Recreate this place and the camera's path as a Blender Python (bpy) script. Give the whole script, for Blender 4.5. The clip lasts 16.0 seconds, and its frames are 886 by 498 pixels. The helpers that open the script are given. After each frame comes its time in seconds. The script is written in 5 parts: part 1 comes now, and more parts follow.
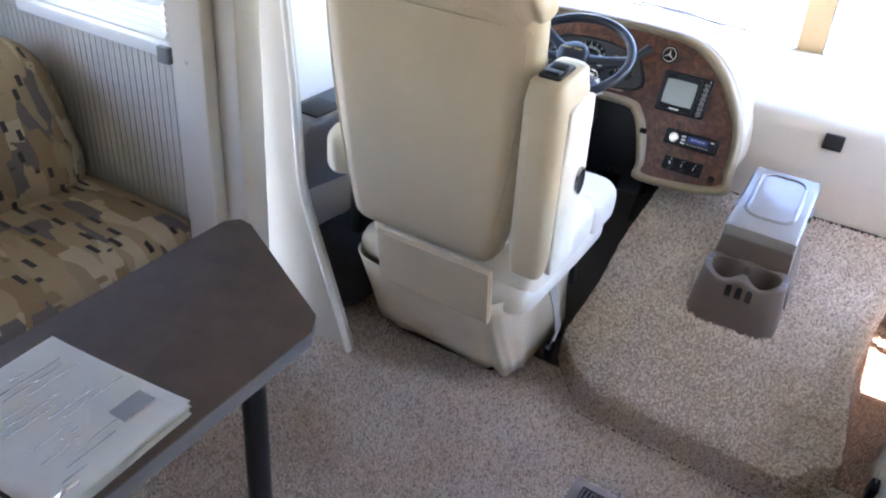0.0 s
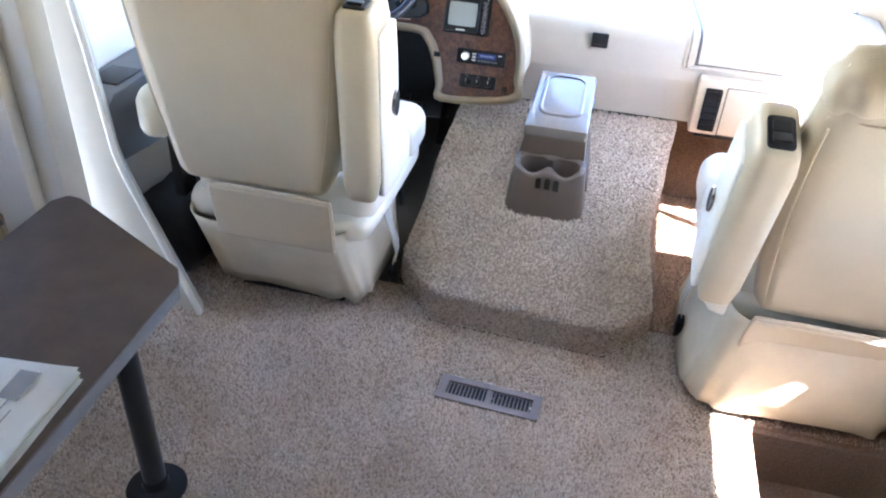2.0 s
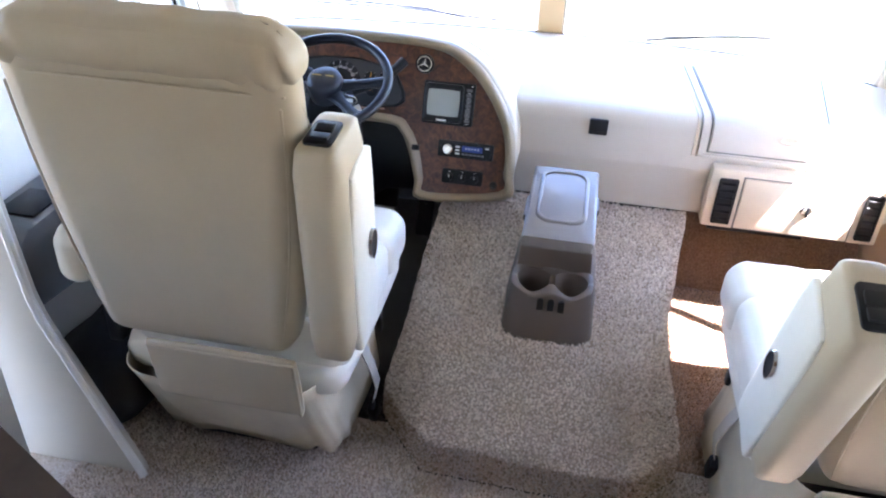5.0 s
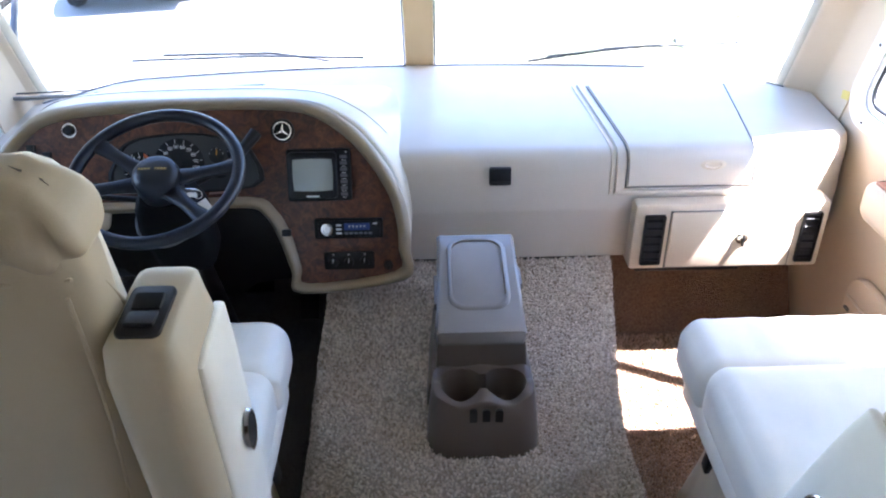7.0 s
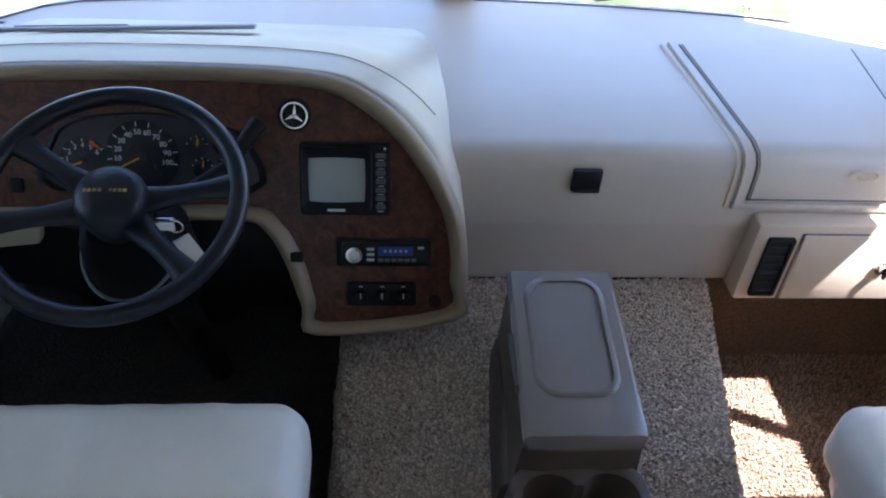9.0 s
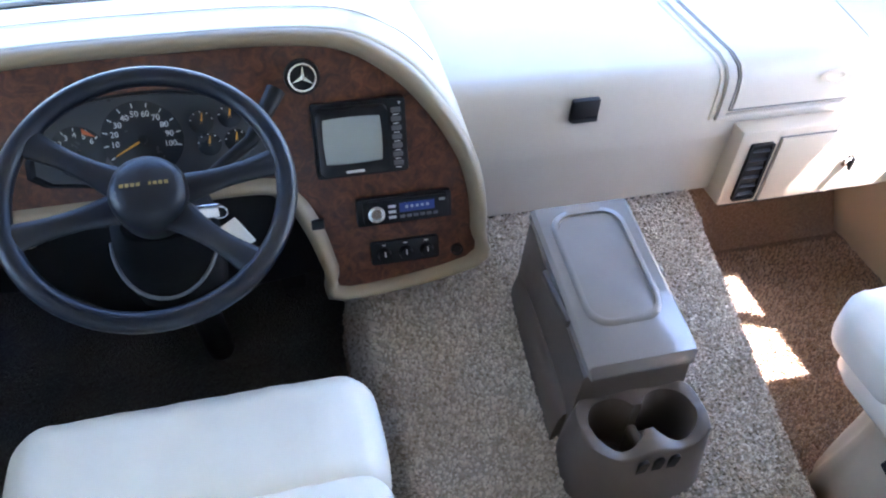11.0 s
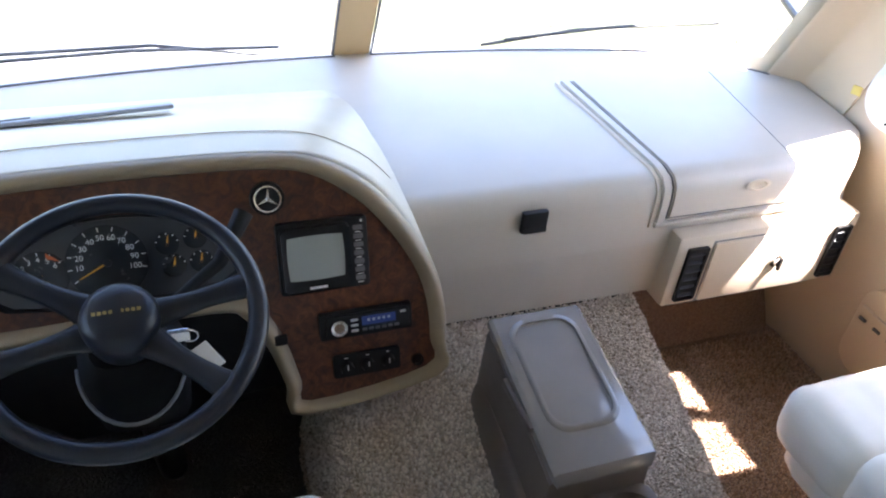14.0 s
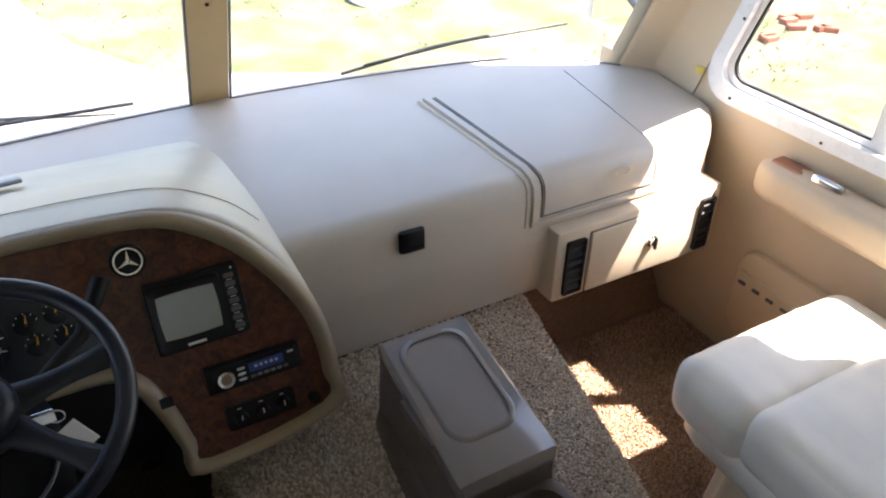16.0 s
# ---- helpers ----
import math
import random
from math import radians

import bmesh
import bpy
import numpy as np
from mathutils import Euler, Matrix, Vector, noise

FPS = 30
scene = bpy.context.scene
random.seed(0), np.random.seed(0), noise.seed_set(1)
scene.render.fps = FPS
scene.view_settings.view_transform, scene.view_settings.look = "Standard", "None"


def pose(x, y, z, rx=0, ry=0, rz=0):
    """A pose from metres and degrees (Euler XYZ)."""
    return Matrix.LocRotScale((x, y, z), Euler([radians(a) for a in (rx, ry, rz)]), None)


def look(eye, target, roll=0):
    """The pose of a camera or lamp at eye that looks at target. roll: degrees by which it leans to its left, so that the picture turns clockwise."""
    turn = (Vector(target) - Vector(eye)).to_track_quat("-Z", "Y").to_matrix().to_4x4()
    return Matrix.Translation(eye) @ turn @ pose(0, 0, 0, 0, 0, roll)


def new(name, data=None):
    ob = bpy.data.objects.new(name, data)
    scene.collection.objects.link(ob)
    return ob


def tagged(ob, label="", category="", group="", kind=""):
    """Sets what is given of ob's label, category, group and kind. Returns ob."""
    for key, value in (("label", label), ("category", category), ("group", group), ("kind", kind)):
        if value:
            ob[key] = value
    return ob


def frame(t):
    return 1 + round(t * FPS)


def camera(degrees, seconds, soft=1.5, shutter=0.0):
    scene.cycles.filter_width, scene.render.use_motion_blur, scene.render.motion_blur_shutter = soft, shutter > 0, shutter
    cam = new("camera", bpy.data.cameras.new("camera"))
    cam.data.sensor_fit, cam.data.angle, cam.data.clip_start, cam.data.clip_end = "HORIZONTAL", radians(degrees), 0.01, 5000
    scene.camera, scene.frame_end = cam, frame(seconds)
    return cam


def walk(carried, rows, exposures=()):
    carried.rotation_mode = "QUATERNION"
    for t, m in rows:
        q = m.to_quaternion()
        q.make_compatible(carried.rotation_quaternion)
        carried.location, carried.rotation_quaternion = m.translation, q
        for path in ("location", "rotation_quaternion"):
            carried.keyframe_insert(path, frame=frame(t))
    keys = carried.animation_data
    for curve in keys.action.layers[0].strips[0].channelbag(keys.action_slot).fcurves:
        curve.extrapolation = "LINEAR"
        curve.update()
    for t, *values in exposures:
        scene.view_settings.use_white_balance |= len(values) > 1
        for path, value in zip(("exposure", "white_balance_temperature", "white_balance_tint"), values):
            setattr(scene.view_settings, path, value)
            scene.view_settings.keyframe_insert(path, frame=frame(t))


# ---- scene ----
cam = camera(60.4, 16.0, 2.1)
PATH = [
    (0, (0.336, -1.607, 1.737), (-0.488, -0.113, 0.694), 5.5),
    (0.5, (0.287, -1.739, 1.704), (-0.409, -0.206, 0.625), 7.4),
    (1, (0.282, -1.787, 1.707), (-0.292, -0.236, 0.583), 6.9),
    (1.5, (0.279, -1.802, 1.695), (-0.172, -0.239, 0.532), 5.7),
    (2, (0.321, -1.788, 1.743), (-0.017, -0.164, 0.626), 3.5),
    (2.5, (0.335, -1.766, 1.779), (0.176, -0.061, 0.747), 3.6),
    (3, (0.304, -1.659, 1.763), (0.244, 0.065, 0.752), 5.8),
    (3.5, (0.272, -1.398, 1.761), (0.005, 0.279, 0.704), 5.5),
    (3.7, (0.263, -1.332, 1.777), (-0.097, 0.313, 0.698), 4.8),
    (5.8, (0.114, -1.278, 1.791), (-0.05, 0.458, 0.811), 0.7),
    (6, (0.107, -1.244, 1.781), (-0.014, 0.505, 0.819), 0.5),
    (6.5, (0.086, -1.019, 1.773), (0.017, 0.72, 0.788), -1.0),
    (7, (0.064, -0.774, 1.756), (0.085, 0.942, 0.73), -0.9),
    (7.5, (0.046, -0.618, 1.739), (0.192, 1.076, 0.687), -0.1),
    (8, (-0.047, -0.453, 1.746), (0.306, 1.187, 0.657), 2.9),
    (8.5, (-0.102, -0.212, 1.668), (0.177, 1.405, 0.524), 4.3),
    (8.7, (-0.133, -0.116, 1.685), (0.006, 1.481, 0.489), 3.8),
    (10.8, (-0.436, 0.011, 1.705), (-0.045, 1.386, 0.306), 3.7),
    (11, (-0.461, 0.008, 1.699), (-0.034, 1.392, 0.321), 3.9),
    (11.5, (-0.5, 0.004, 1.698), (-0.017, 1.424, 0.374), 4.7),
    (12, (-0.503, 0.005, 1.709), (-0.008, 1.46, 0.429), 4.9),
    (12.5, (-0.511, -0.013, 1.732), (0.018, 1.465, 0.492), 5.4),
    (13, (-0.511, -0.018, 1.74), (0.049, 1.476, 0.535), 5.8),
    (13.5, (-0.513, -0.024, 1.762), (0.081, 1.467, 0.568), 6.1),
    (14, (-0.516, 0.012, 1.757), (0.103, 1.503, 0.576), 5.9),
    (14.5, (-0.512, 0.075, 1.749), (0.112, 1.562, 0.566), 5.3),
    (15, (-0.523, 0.113, 1.743), (0.118, 1.594, 0.561), 4.4),
    (15.5, (-0.501, 0.068, 1.774), (0.144, 1.569, 0.62), 1.8),
    (16, (-0.432, -0.029, 1.77), (0.39, 1.406, 0.645), 1.0),
]
EXPOSURES = [(0, 4.92, 6100, 23), (1.5, 5.27, 5980, 21), (3.5, 4.82, 5950, 22), (6, 4.42, 5950, 25), (7.2, 3.78, 5780, 21), (8, 3.18, 5700, 21), (8.7, 2.83, 5750, 20), (11, 4.43, 5650, 20), (12.5, 4.05, 5850, 21), (14, 3.65, 6350, 21), (15, 3.50, 6700, 22), (15.5, 3.34, 6920, 21), (16, 2.94, 7150, 20)]
walk(cam, [(t, look(eye, target, roll)) for t, eye, target, roll in PATH], exposures=EXPOSURES)

# world, sun, exposure
SUN = Vector((0.505, -0.25, 1.0)).normalized()
world = bpy.data.worlds.new("sky")
scene.world = world
world.use_nodes = True
wn = world.node_tree.nodes
sky = wn.new("ShaderNodeTexSky")
sky.sky_type = "NISHITA"
sky.sun_disc = False
sky.sun_elevation = math.asin(SUN.z)
sky.sun_rotation = math.atan2(SUN.x, SUN.y)
world.node_tree.links.new(sky.outputs[0], wn["Background"].inputs[0])
wn["Background"].inputs[1].default_value = 0.15
sun = new("sun", bpy.data.lights.new("sun", "SUN"))
sun.data.energy, sun.data.angle, sun.data.color = 4.8, radians(0.5), (1.0, 0.95, 0.87)
sun.matrix_world = look(SUN * 20, (0, 0, 0))
# fill lamp at the unseen slide-out opening, added in place of sky light
for nm, eye, aim, w, h, watts in (("fill_slide", (-2.68, -1.52, 1.32), (0.0, -1.4, 0.9), 1.15, 0.6, 0.035),):
    d = new(nm, bpy.data.lights.new(nm, "AREA"))
    d.data.shape, d.data.size, d.data.size_y, d.data.energy, d.data.color = "RECTANGLE", w, h, watts, (0.86, 0.93, 1.0)
    d.matrix_world = look(eye, aim)


# materials
def nodes_of(name):
    m = bpy.data.materials.new(name)
    m.use_nodes = True
    return m, m.node_tree.nodes, m.node_tree.links, m.node_tree.nodes["Principled BSDF"]


def noise_node(n, l, scale, detail=4.0, rough=0.6, vec=None):
    t = n.new("ShaderNodeTexNoise")
    t.inputs["Scale"].default_value, t.inputs["Detail"].default_value, t.inputs["Roughness"].default_value = scale, detail, rough
    if vec is None:
        c = n.new("ShaderNodeTexCoord")
        vec = c.outputs["Object"]
    l.new(vec, t.inputs["Vector"])
    return t


def ramp_node(n, l, fac, stops):
    r = n.new("ShaderNodeValToRGB")
    e = r.color_ramp.elements
    while len(e) < len(stops):
        e.new(0.5)
    for el, (p, c) in zip(e, stops):
        el.position, el.color = p, (*c, 1)
    l.new(fac, r.inputs[0])
    return r


def bump_node(n, l, b, height, strength, dist=0.002):
    u = n.new("ShaderNodeBump")
    u.inputs["Strength"].default_value, u.inputs["Distance"].default_value = strength, dist
    l.new(height, u.inputs["Height"])
    l.new(u.outputs[0], b.inputs["Normal"])
    return u


def surface(name, col, rough=0.5, metal=0.0, vary=0.12, big=3.0, fine=400.0, bump=0.15, dist=0.001, coat=0.0, spec=0.5):
    """Plain stuff with two scales of variation: broad tone and fine grain."""
    m, n, l, b = nodes_of(name)
    a = noise_node(n, l, big, 5)
    lo = tuple(c * (1 - vary) for c in col)
    hi = tuple(min(1, c * (1 + vary)) for c in col)
    r = ramp_node(n, l, a.outputs["Fac"], [(0.3, lo), (0.7, hi)])
    l.new(r.outputs[0], b.inputs["Base Color"])
    g = noise_node(n, l, fine, 3)
    bump_node(n, l, b, g.outputs["Fac"], bump, dist)
    q = n.new("ShaderNodeMapRange")
    q.inputs[3].default_value, q.inputs[4].default_value = max(0.02, rough - 0.08), min(1, rough + 0.08)
    l.new(noise_node(n, l, big * 6, 4).outputs["Fac"], q.inputs[0])
    l.new(q.outputs[0], b.inputs["Roughness"])
    b.inputs["Metallic"].default_value = metal
    b.inputs["Coat Weight"].default_value = coat
    b.inputs["Specular IOR Level"].default_value = spec
    return m


def carpet(name, dark, mid, light, tone=0.18):
    """Twisted pile: light and dark tufts, broad walked-on patches."""
    m, n, l, b = nodes_of(name)
    a = noise_node(n, l, 135, 3, 0.75)
    r = ramp_node(n, l, a.outputs["Fac"], [(0.30, dark), (0.47, mid), (0.68, light)])
    s = noise_node(n, l, 4.5, 5)
    k = ramp_node(n, l, s.outputs["Fac"], [(0.25, (1 - tone,) * 3), (0.75, (1 + tone * 0.4,) * 3)])
    x = n.new("ShaderNodeMix")
    x.data_type, x.blend_type = "RGBA", "MULTIPLY"
    x.inputs[0].default_value = 1
    l.new(r.outputs[0], x.inputs[6]), l.new(k.outputs[0], x.inputs[7])
    l.new(x.outputs[2], b.inputs["Base Color"])
    b.inputs["Roughness"].default_value = 0.95
    b.inputs["Specular IOR Level"].default_value = 0.1
    b.inputs["Sheen Weight"].default_value = 0.25
    f = noise_node(n, l, 115, 3, 0.8)
    bump_node(n, l, b, f.outputs["Fac"], 1.0, 0.010)
    return m


def burl(name):
    m, n, l, b = nodes_of(name)
    w = noise_node(n, l, 6, 3)
    mx = n.new("ShaderNodeVectorMath")
    mx.operation = "ADD"
    c = n.new("ShaderNodeTexCoord")
    l.new(c.outputs["Object"], mx.inputs[0]), l.new(w.outputs["Color"], mx.inputs[1])
    a = noise_node(n, l, 14, 9, 0.65, mx.outputs[0])
    r = ramp_node(n, l, a.outputs["Fac"], [(0.30, (0.018, 0.005, 0.003)), (0.47, (0.066, 0.020, 0.008)), (0.58, (0.108, 0.036, 0.014)), (0.75, (0.165, 0.062, 0.026))])
    v = n.new("ShaderNodeTexVoronoi")
    v.inputs["Scale"].default_value = 16
    l.new(mx.outputs[0], v.inputs["Vector"])
    k = ramp_node(n, l, v.outputs["Distance"], [(0.02, (0.25, 0.18, 0.14)), (0.13, (1, 1, 1))])
    x = n.new("ShaderNodeMix")
    x.data_type, x.blend_type = "RGBA", "MULTIPLY"
    x.inputs[0].default_value = 1
    l.new(r.outputs[0], x.inputs[6]), l.new(k.outputs[0], x.inputs[7])
    l.new(x.outputs[2], b.inputs["Base Color"])
    b.inputs["Roughness"].default_value = 0.38
    return m


def upholstery(name):
    """Woven tapestry: beige, gold, brown and slate blocks with dark bars."""
    m, n, l, b = nodes_of(name)
    c = n.new("ShaderNodeTexCoord")
    mp = n.new("ShaderNodeMapping")
    mp.inputs["Scale"].default_value = (1.5, 4.2, 1.8)
    l.new(c.outputs["Object"], mp.inputs["Vector"])
    v = n.new("ShaderNodeTexVoronoi")
    v.distance = "CHEBYCHEV"
    l.new(mp.outputs[0], v.inputs["Vector"])
    sep = n.new("ShaderNodeSeparateColor")
    l.new(v.outputs["Color"], sep.inputs[0])
    r = ramp_node(n, l, sep.outputs[0], [(0.0, (0.25, 0.185, 0.105)), (0.25, (0.19, 0.125, 0.06)), (0.45, (0.33, 0.26, 0.165)), (0.62, (0.095, 0.08, 0.068)), (0.8, (0.22, 0.16, 0.09))])
    r.color_ramp.interpolation = "CONSTANT"
    mp2 = n.new("ShaderNodeMapping")
    mp2.inputs["Scale"].default_value = (1.7, 5.6, 3.0)
    mp2.inputs["Location"].default_value = (3.1, 1.7, 0.4)
    l.new(c.outputs["Object"], mp2.inputs["Vector"])
    v2 = n.new("ShaderNodeTexVoronoi")
    v2.distance = "CHEBYCHEV"
    v2.inputs["Randomness"].default_value = 0.8
    l.new(mp2.outputs[0], v2.inputs["Vector"])
    k = ramp_node(n, l, v2.outputs["Distance"], [(0.22, (1, 1, 1)), (0.25, (0, 0, 0))])
    s2 = n.new("ShaderNodeSeparateColor")
    l.new(v2.outputs["Color"], s2.inputs[0])
    g = n.new("ShaderNodeMath")
    g.operation = "GREATER_THAN"
    g.inputs[1].default_value = 0.5
    l.new(s2.outputs[1], g.inputs[0])
    mu = n.new("ShaderNodeMath")
    mu.operation = "MULTIPLY"
    l.new(g.outputs[0], mu.inputs[0]), l.new(k.outputs[0], mu.inputs[1])
    x = n.new("ShaderNodeMix")
    x.data_type = "RGBA"
    l.new(mu.outputs[0], x.inputs[0])
    l.new(r.outputs[0], x.inputs[6])
    x.inputs[7].default_value = (0.022, 0.018, 0.016, 1)
    w = noise_node(n, l, 500, 2)
    y = n.new("ShaderNodeMix")
    y.data_type, y.blend_type = "RGBA", "OVERLAY"
    y.inputs[0].default_value = 0.5
    l.new(x.outputs[2], y.inputs[6]), l.new(w.outputs["Color"], y.inputs[7])
    l.new(y.outputs[2], b.inputs["Base Color"])
    b.inputs["Roughness"].default_value = 0.9
    bump_node(n, l, b, w.outputs["Fac"], 0.5, 0.002)
    return m


def grassland(name):
    m, n, l, b = nodes_of(name)
    a = noise_node(n, l, 1.3, 8, 0.7)
    r = ramp_node(n, l, a.outputs["Fac"], [(0.33, (0.27, 0.235, 0.17)), (0.47, (0.235, 0.205, 0.125)), (0.60, (0.115, 0.145, 0.055)), (0.78, (0.17, 0.175, 0.085))])
    f = noise_node(n, l, 45, 4, 0.8)
    k = ramp_node(n, l, f.outputs["Fac"], [(0.3, (0.55,) * 3), (0.7, (1.15,) * 3)])
    x = n.new("ShaderNodeMix")
    x.data_type, x.blend_type = "RGBA", "MULTIPLY"
    x.inputs[0].default_value = 1
    l.new(r.outputs[0], x.inputs[6]), l.new(k.outputs[0], x.inputs[7])
    l.new(x.outputs[2], b.inputs["Base Color"])
    b.inputs["Roughness"].default_value = 0.95
    bump_node(n, l, b, f.outputs["Fac"], 0.8, 0.03)
    return m


def glass(name, tint=(0.97, 0.99, 0.98)):
    m, n, l, b = nodes_of(name)
    t = n.new("ShaderNodeBsdfTransparent")
    t.inputs[0].default_value = (*tint, 1)
    g = n.new("ShaderNodeBsdfGlossy")
    g.inputs["Roughness"].default_value = 0.03
    x = n.new("ShaderNodeMixShader")
    x.inputs[0].default_value = 0.035
    l.new(t.outputs[0], x.inputs[1]), l.new(g.outputs[0], x.inputs[2])
    l.new(x.outputs[0], n["Material Output"].inputs[0])
    return m


def lit(name, col, strength):
    m, n, l, b = nodes_of(name)
    b.inputs["Base Color"].default_value = (*col, 1)
    b.inputs["Emission Color"].default_value = (*col, 1)
    b.inputs["Emission Strength"].default_value = strength
    b.inputs["Roughness"].default_value = 0.3
    return m


CARPET = carpet("carpet", (0.30, 0.24, 0.19), (0.46, 0.385, 0.315), (0.62, 0.55, 0.47))
CARPET_BROWN = carpet("carpet_brown", (0.13, 0.075, 0.047), (0.235, 0.148, 0.098), (0.33, 0.225, 0.155))
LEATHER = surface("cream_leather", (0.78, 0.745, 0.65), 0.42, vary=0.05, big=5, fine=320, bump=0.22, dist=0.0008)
# browner than LEATHER, and toned down further for the backlit side of the chairs
LEATHER_BACK = surface("cream_vinyl_shaded", (0.47, 0.395, 0.27), 0.5, vary=0.05, big=4, fine=350, bump=0.25, dist=0.0008)
SKIRT = surface("cream_cloth", (0.60, 0.53, 0.395), 0.7, vary=0.08, big=6, fine=600, bump=0.25)
DASH = surface("dash_vinyl", (0.53, 0.475, 0.40), 0.40, vary=0.04, big=4, fine=500, bump=0.35, dist=0.0008)
COWL = surface("cowl_vinyl", (0.50, 0.445, 0.345), 0.42, vary=0.05, big=4, fine=500, bump=0.3, dist=0.0008)
TRIM = surface("tan_plastic", (0.60, 0.51, 0.395), 0.45, vary=0.05, big=5, fine=500, bump=0.2)
SURROUND = surface("tan_surround", (0.29, 0.228, 0.15), 0.42, vary=0.05, big=5, fine=500, bump=0.2)
TAN_WALL = surface("tan_wall", (0.60, 0.475, 0.335), 0.55, vary=0.05, big=2.5, fine=450, bump=0.25)
OFFWHITE = surface("off_white_panel", (0.52, 0.49, 0.43), 0.5, vary=0.05, big=2, fine=300, bump=0.15)
WHITE = surface("white_paint", (0.74, 0.73, 0.70), 0.5, vary=0.05, big=2, fine=200, bump=0.12)
DEFROSTER = surface("blue_grey_plastic", (0.30, 0.31, 0.32), 0.5, vary=0.06, big=5, fine=400, bump=0.2)
GREY_VINYL = surface("grey_plastic", (0.12, 0.12, 0.125), 0.5, vary=0.08, big=5, fine=400, bump=0.3)
CONSOLE = surface("taupe_plastic", (0.115, 0.090, 0.072), 0.42, vary=0.06, big=6, fine=600, bump=0.3)
LID = surface("lid_plastic", (0.20, 0.185, 0.172), 0.22, vary=0.05, big=6, fine=600, bump=0.12, coat=0.5)
BLACK = surface("black_plastic", (0.007, 0.007, 0.008), 0.5, vary=0.2, big=8, fine=500, bump=0.2, spec=0.3)
BLACK_MATT = surface("black_matt", (0.02, 0.019, 0.018), 0.85, vary=0.3, big=6, fine=200, bump=0.3)
BLACK_METAL = surface("black_metal", (0.015, 0.014, 0.014), 0.35, vary=0.2, big=8, fine=200, bump=0.2)
SHROUD = surface("matt_black_plastic", (0.006, 0.006, 0.007), 0.75, vary=0.2, big=8, fine=400, bump=0.3, spec=0.12)
NAVY = surface("blue_black_rubber", (0.007, 0.010, 0.019), 0.34, vary=0.12, big=8, fine=700, bump=0.3, spec=0.38)
TABLETOP = surface("dark_laminate", (0.064, 0.046, 0.035), 0.75, vary=0.15, big=12, fine=500, bump=0.2, spec=0.18)
TABLE_EDGE = surface("table_edge", (0.10, 0.10, 0.105), 0.35, vary=0.12, big=10, fine=300, bump=0.2)
PAPER = surface("paper", (0.80, 0.79, 0.76), 0.6, vary=0.04, big=9, fine=60, bump=0.1)
INK = surface("grey_ink", (0.17, 0.17, 0.18), 0.7, vary=0.1)
INK_PALE = surface("pale_ink", (0.36, 0.37, 0.39), 0.7, vary=0.05)
FOLDER = surface("manila", (0.62, 0.60, 0.38), 0.6, vary=0.08)
CHROME = surface("chrome", (0.75, 0.75, 0.76), 0.15, metal=1.0, vary=0.05, bump=0.02)
STEEL = surface("grey_steel", (0.42, 0.41, 0.41), 0.4, metal=0.8, vary=0.1, bump=0.1)
REGISTER = surface("brown_steel", (0.17, 0.14, 0.125), 0.5, metal=0.1, vary=0.1, fine=300, bump=0.15)
ALU = surface("aluminium", (0.62, 0.62, 0.62), 0.38, metal=0.7, vary=0.08, bump=0.1)
DIAL = surface("dial_black", (0.02, 0.021, 0.023), 0.25, vary=0.2, bump=0.02)
DIAL_GREY = surface("dial_grey", (0.032, 0.033, 0.036), 0.3, vary=0.2, bump=0.02)
MARK = surface("white_mark", (0.75, 0.75, 0.73), 0.5, vary=0.03)
AMBER = surface("amber", (0.75, 0.34, 0.03), 0.5, vary=0.05)
ORANGE = surface("orange_red", (0.60, 0.13, 0.03), 0.5, vary=0.05)
GOLD = surface("gold_letters", (0.42, 0.30, 0.10), 0.4, vary=0.05)
SCREEN = surface("tube_glass", (0.30, 0.33, 0.31), 0.18, vary=0.05, big=2, bump=0.0, coat=0.6)
BLUE_LCD = lit("blue_display", (0.012, 0.03, 0.14), 0.015)
WOOD = burl("burl_veneer")
SOFA = upholstery("tapestry")
RED = surface("red_enamel", (0.50, 0.022, 0.018), 0.3, vary=0.06, bump=0.03, coat=0.3)
GLASS = glass("window_glass", (0.83, 0.85, 0.845))
GRASS = grassland("dry_grass")
CONCRETE = surface("concrete", (0.20, 0.20, 0.195), 0.85, vary=0.12, big=1.2, fine=60, bump=0.4, dist=0.004)
CAR_PAINT = surface("slate_blue_paint", (0.05, 0.10, 0.14), 0.25, metal=0.3, vary=0.05, bump=0.0, coat=0.8)
CAR_GLASS = surface("dark_car_glass", (0.02, 0.025, 0.03), 0.08, vary=0.1, bump=0.0)
RUBBER = surface("tyre_rubber", (0.02, 0.02, 0.02), 0.85, vary=0.2, fine=100, bump=0.4)
RUST = surface("clay_brick", (0.30, 0.10, 0.06), 0.85, vary=0.25, big=8, fine=80, bump=0.5, dist=0.004)
CEIL = surface("ceiling_vinyl", (0.55, 0.53, 0.47), 0.7, vary=0.04, big=2, fine=150, bump=0.2)
FRAME_WHITE = surface("white_enamel", (0.74, 0.75, 0.77), 0.28, vary=0.04, big=4, fine=200, bump=0.05)
YELLOW = surface("yellow_tag", (0.68, 0.55, 0.16), 0.5, vary=0.05)


# mesh helpers
def thing(name, x, y, z, label, category, rz=0.0, group="", kind=""):
    ob = new(name)
    ob.empty_display_size = 0.05
    ob.matrix_basis = pose(x, y, z, 0, 0, rz)
    return tagged(ob, label, category, group, kind)


def smooth_mesh(me, angle=40.0):
    for p in me.polygons:
        p.use_smooth = True
    me.set_sharp_from_angle(angle=radians(angle))


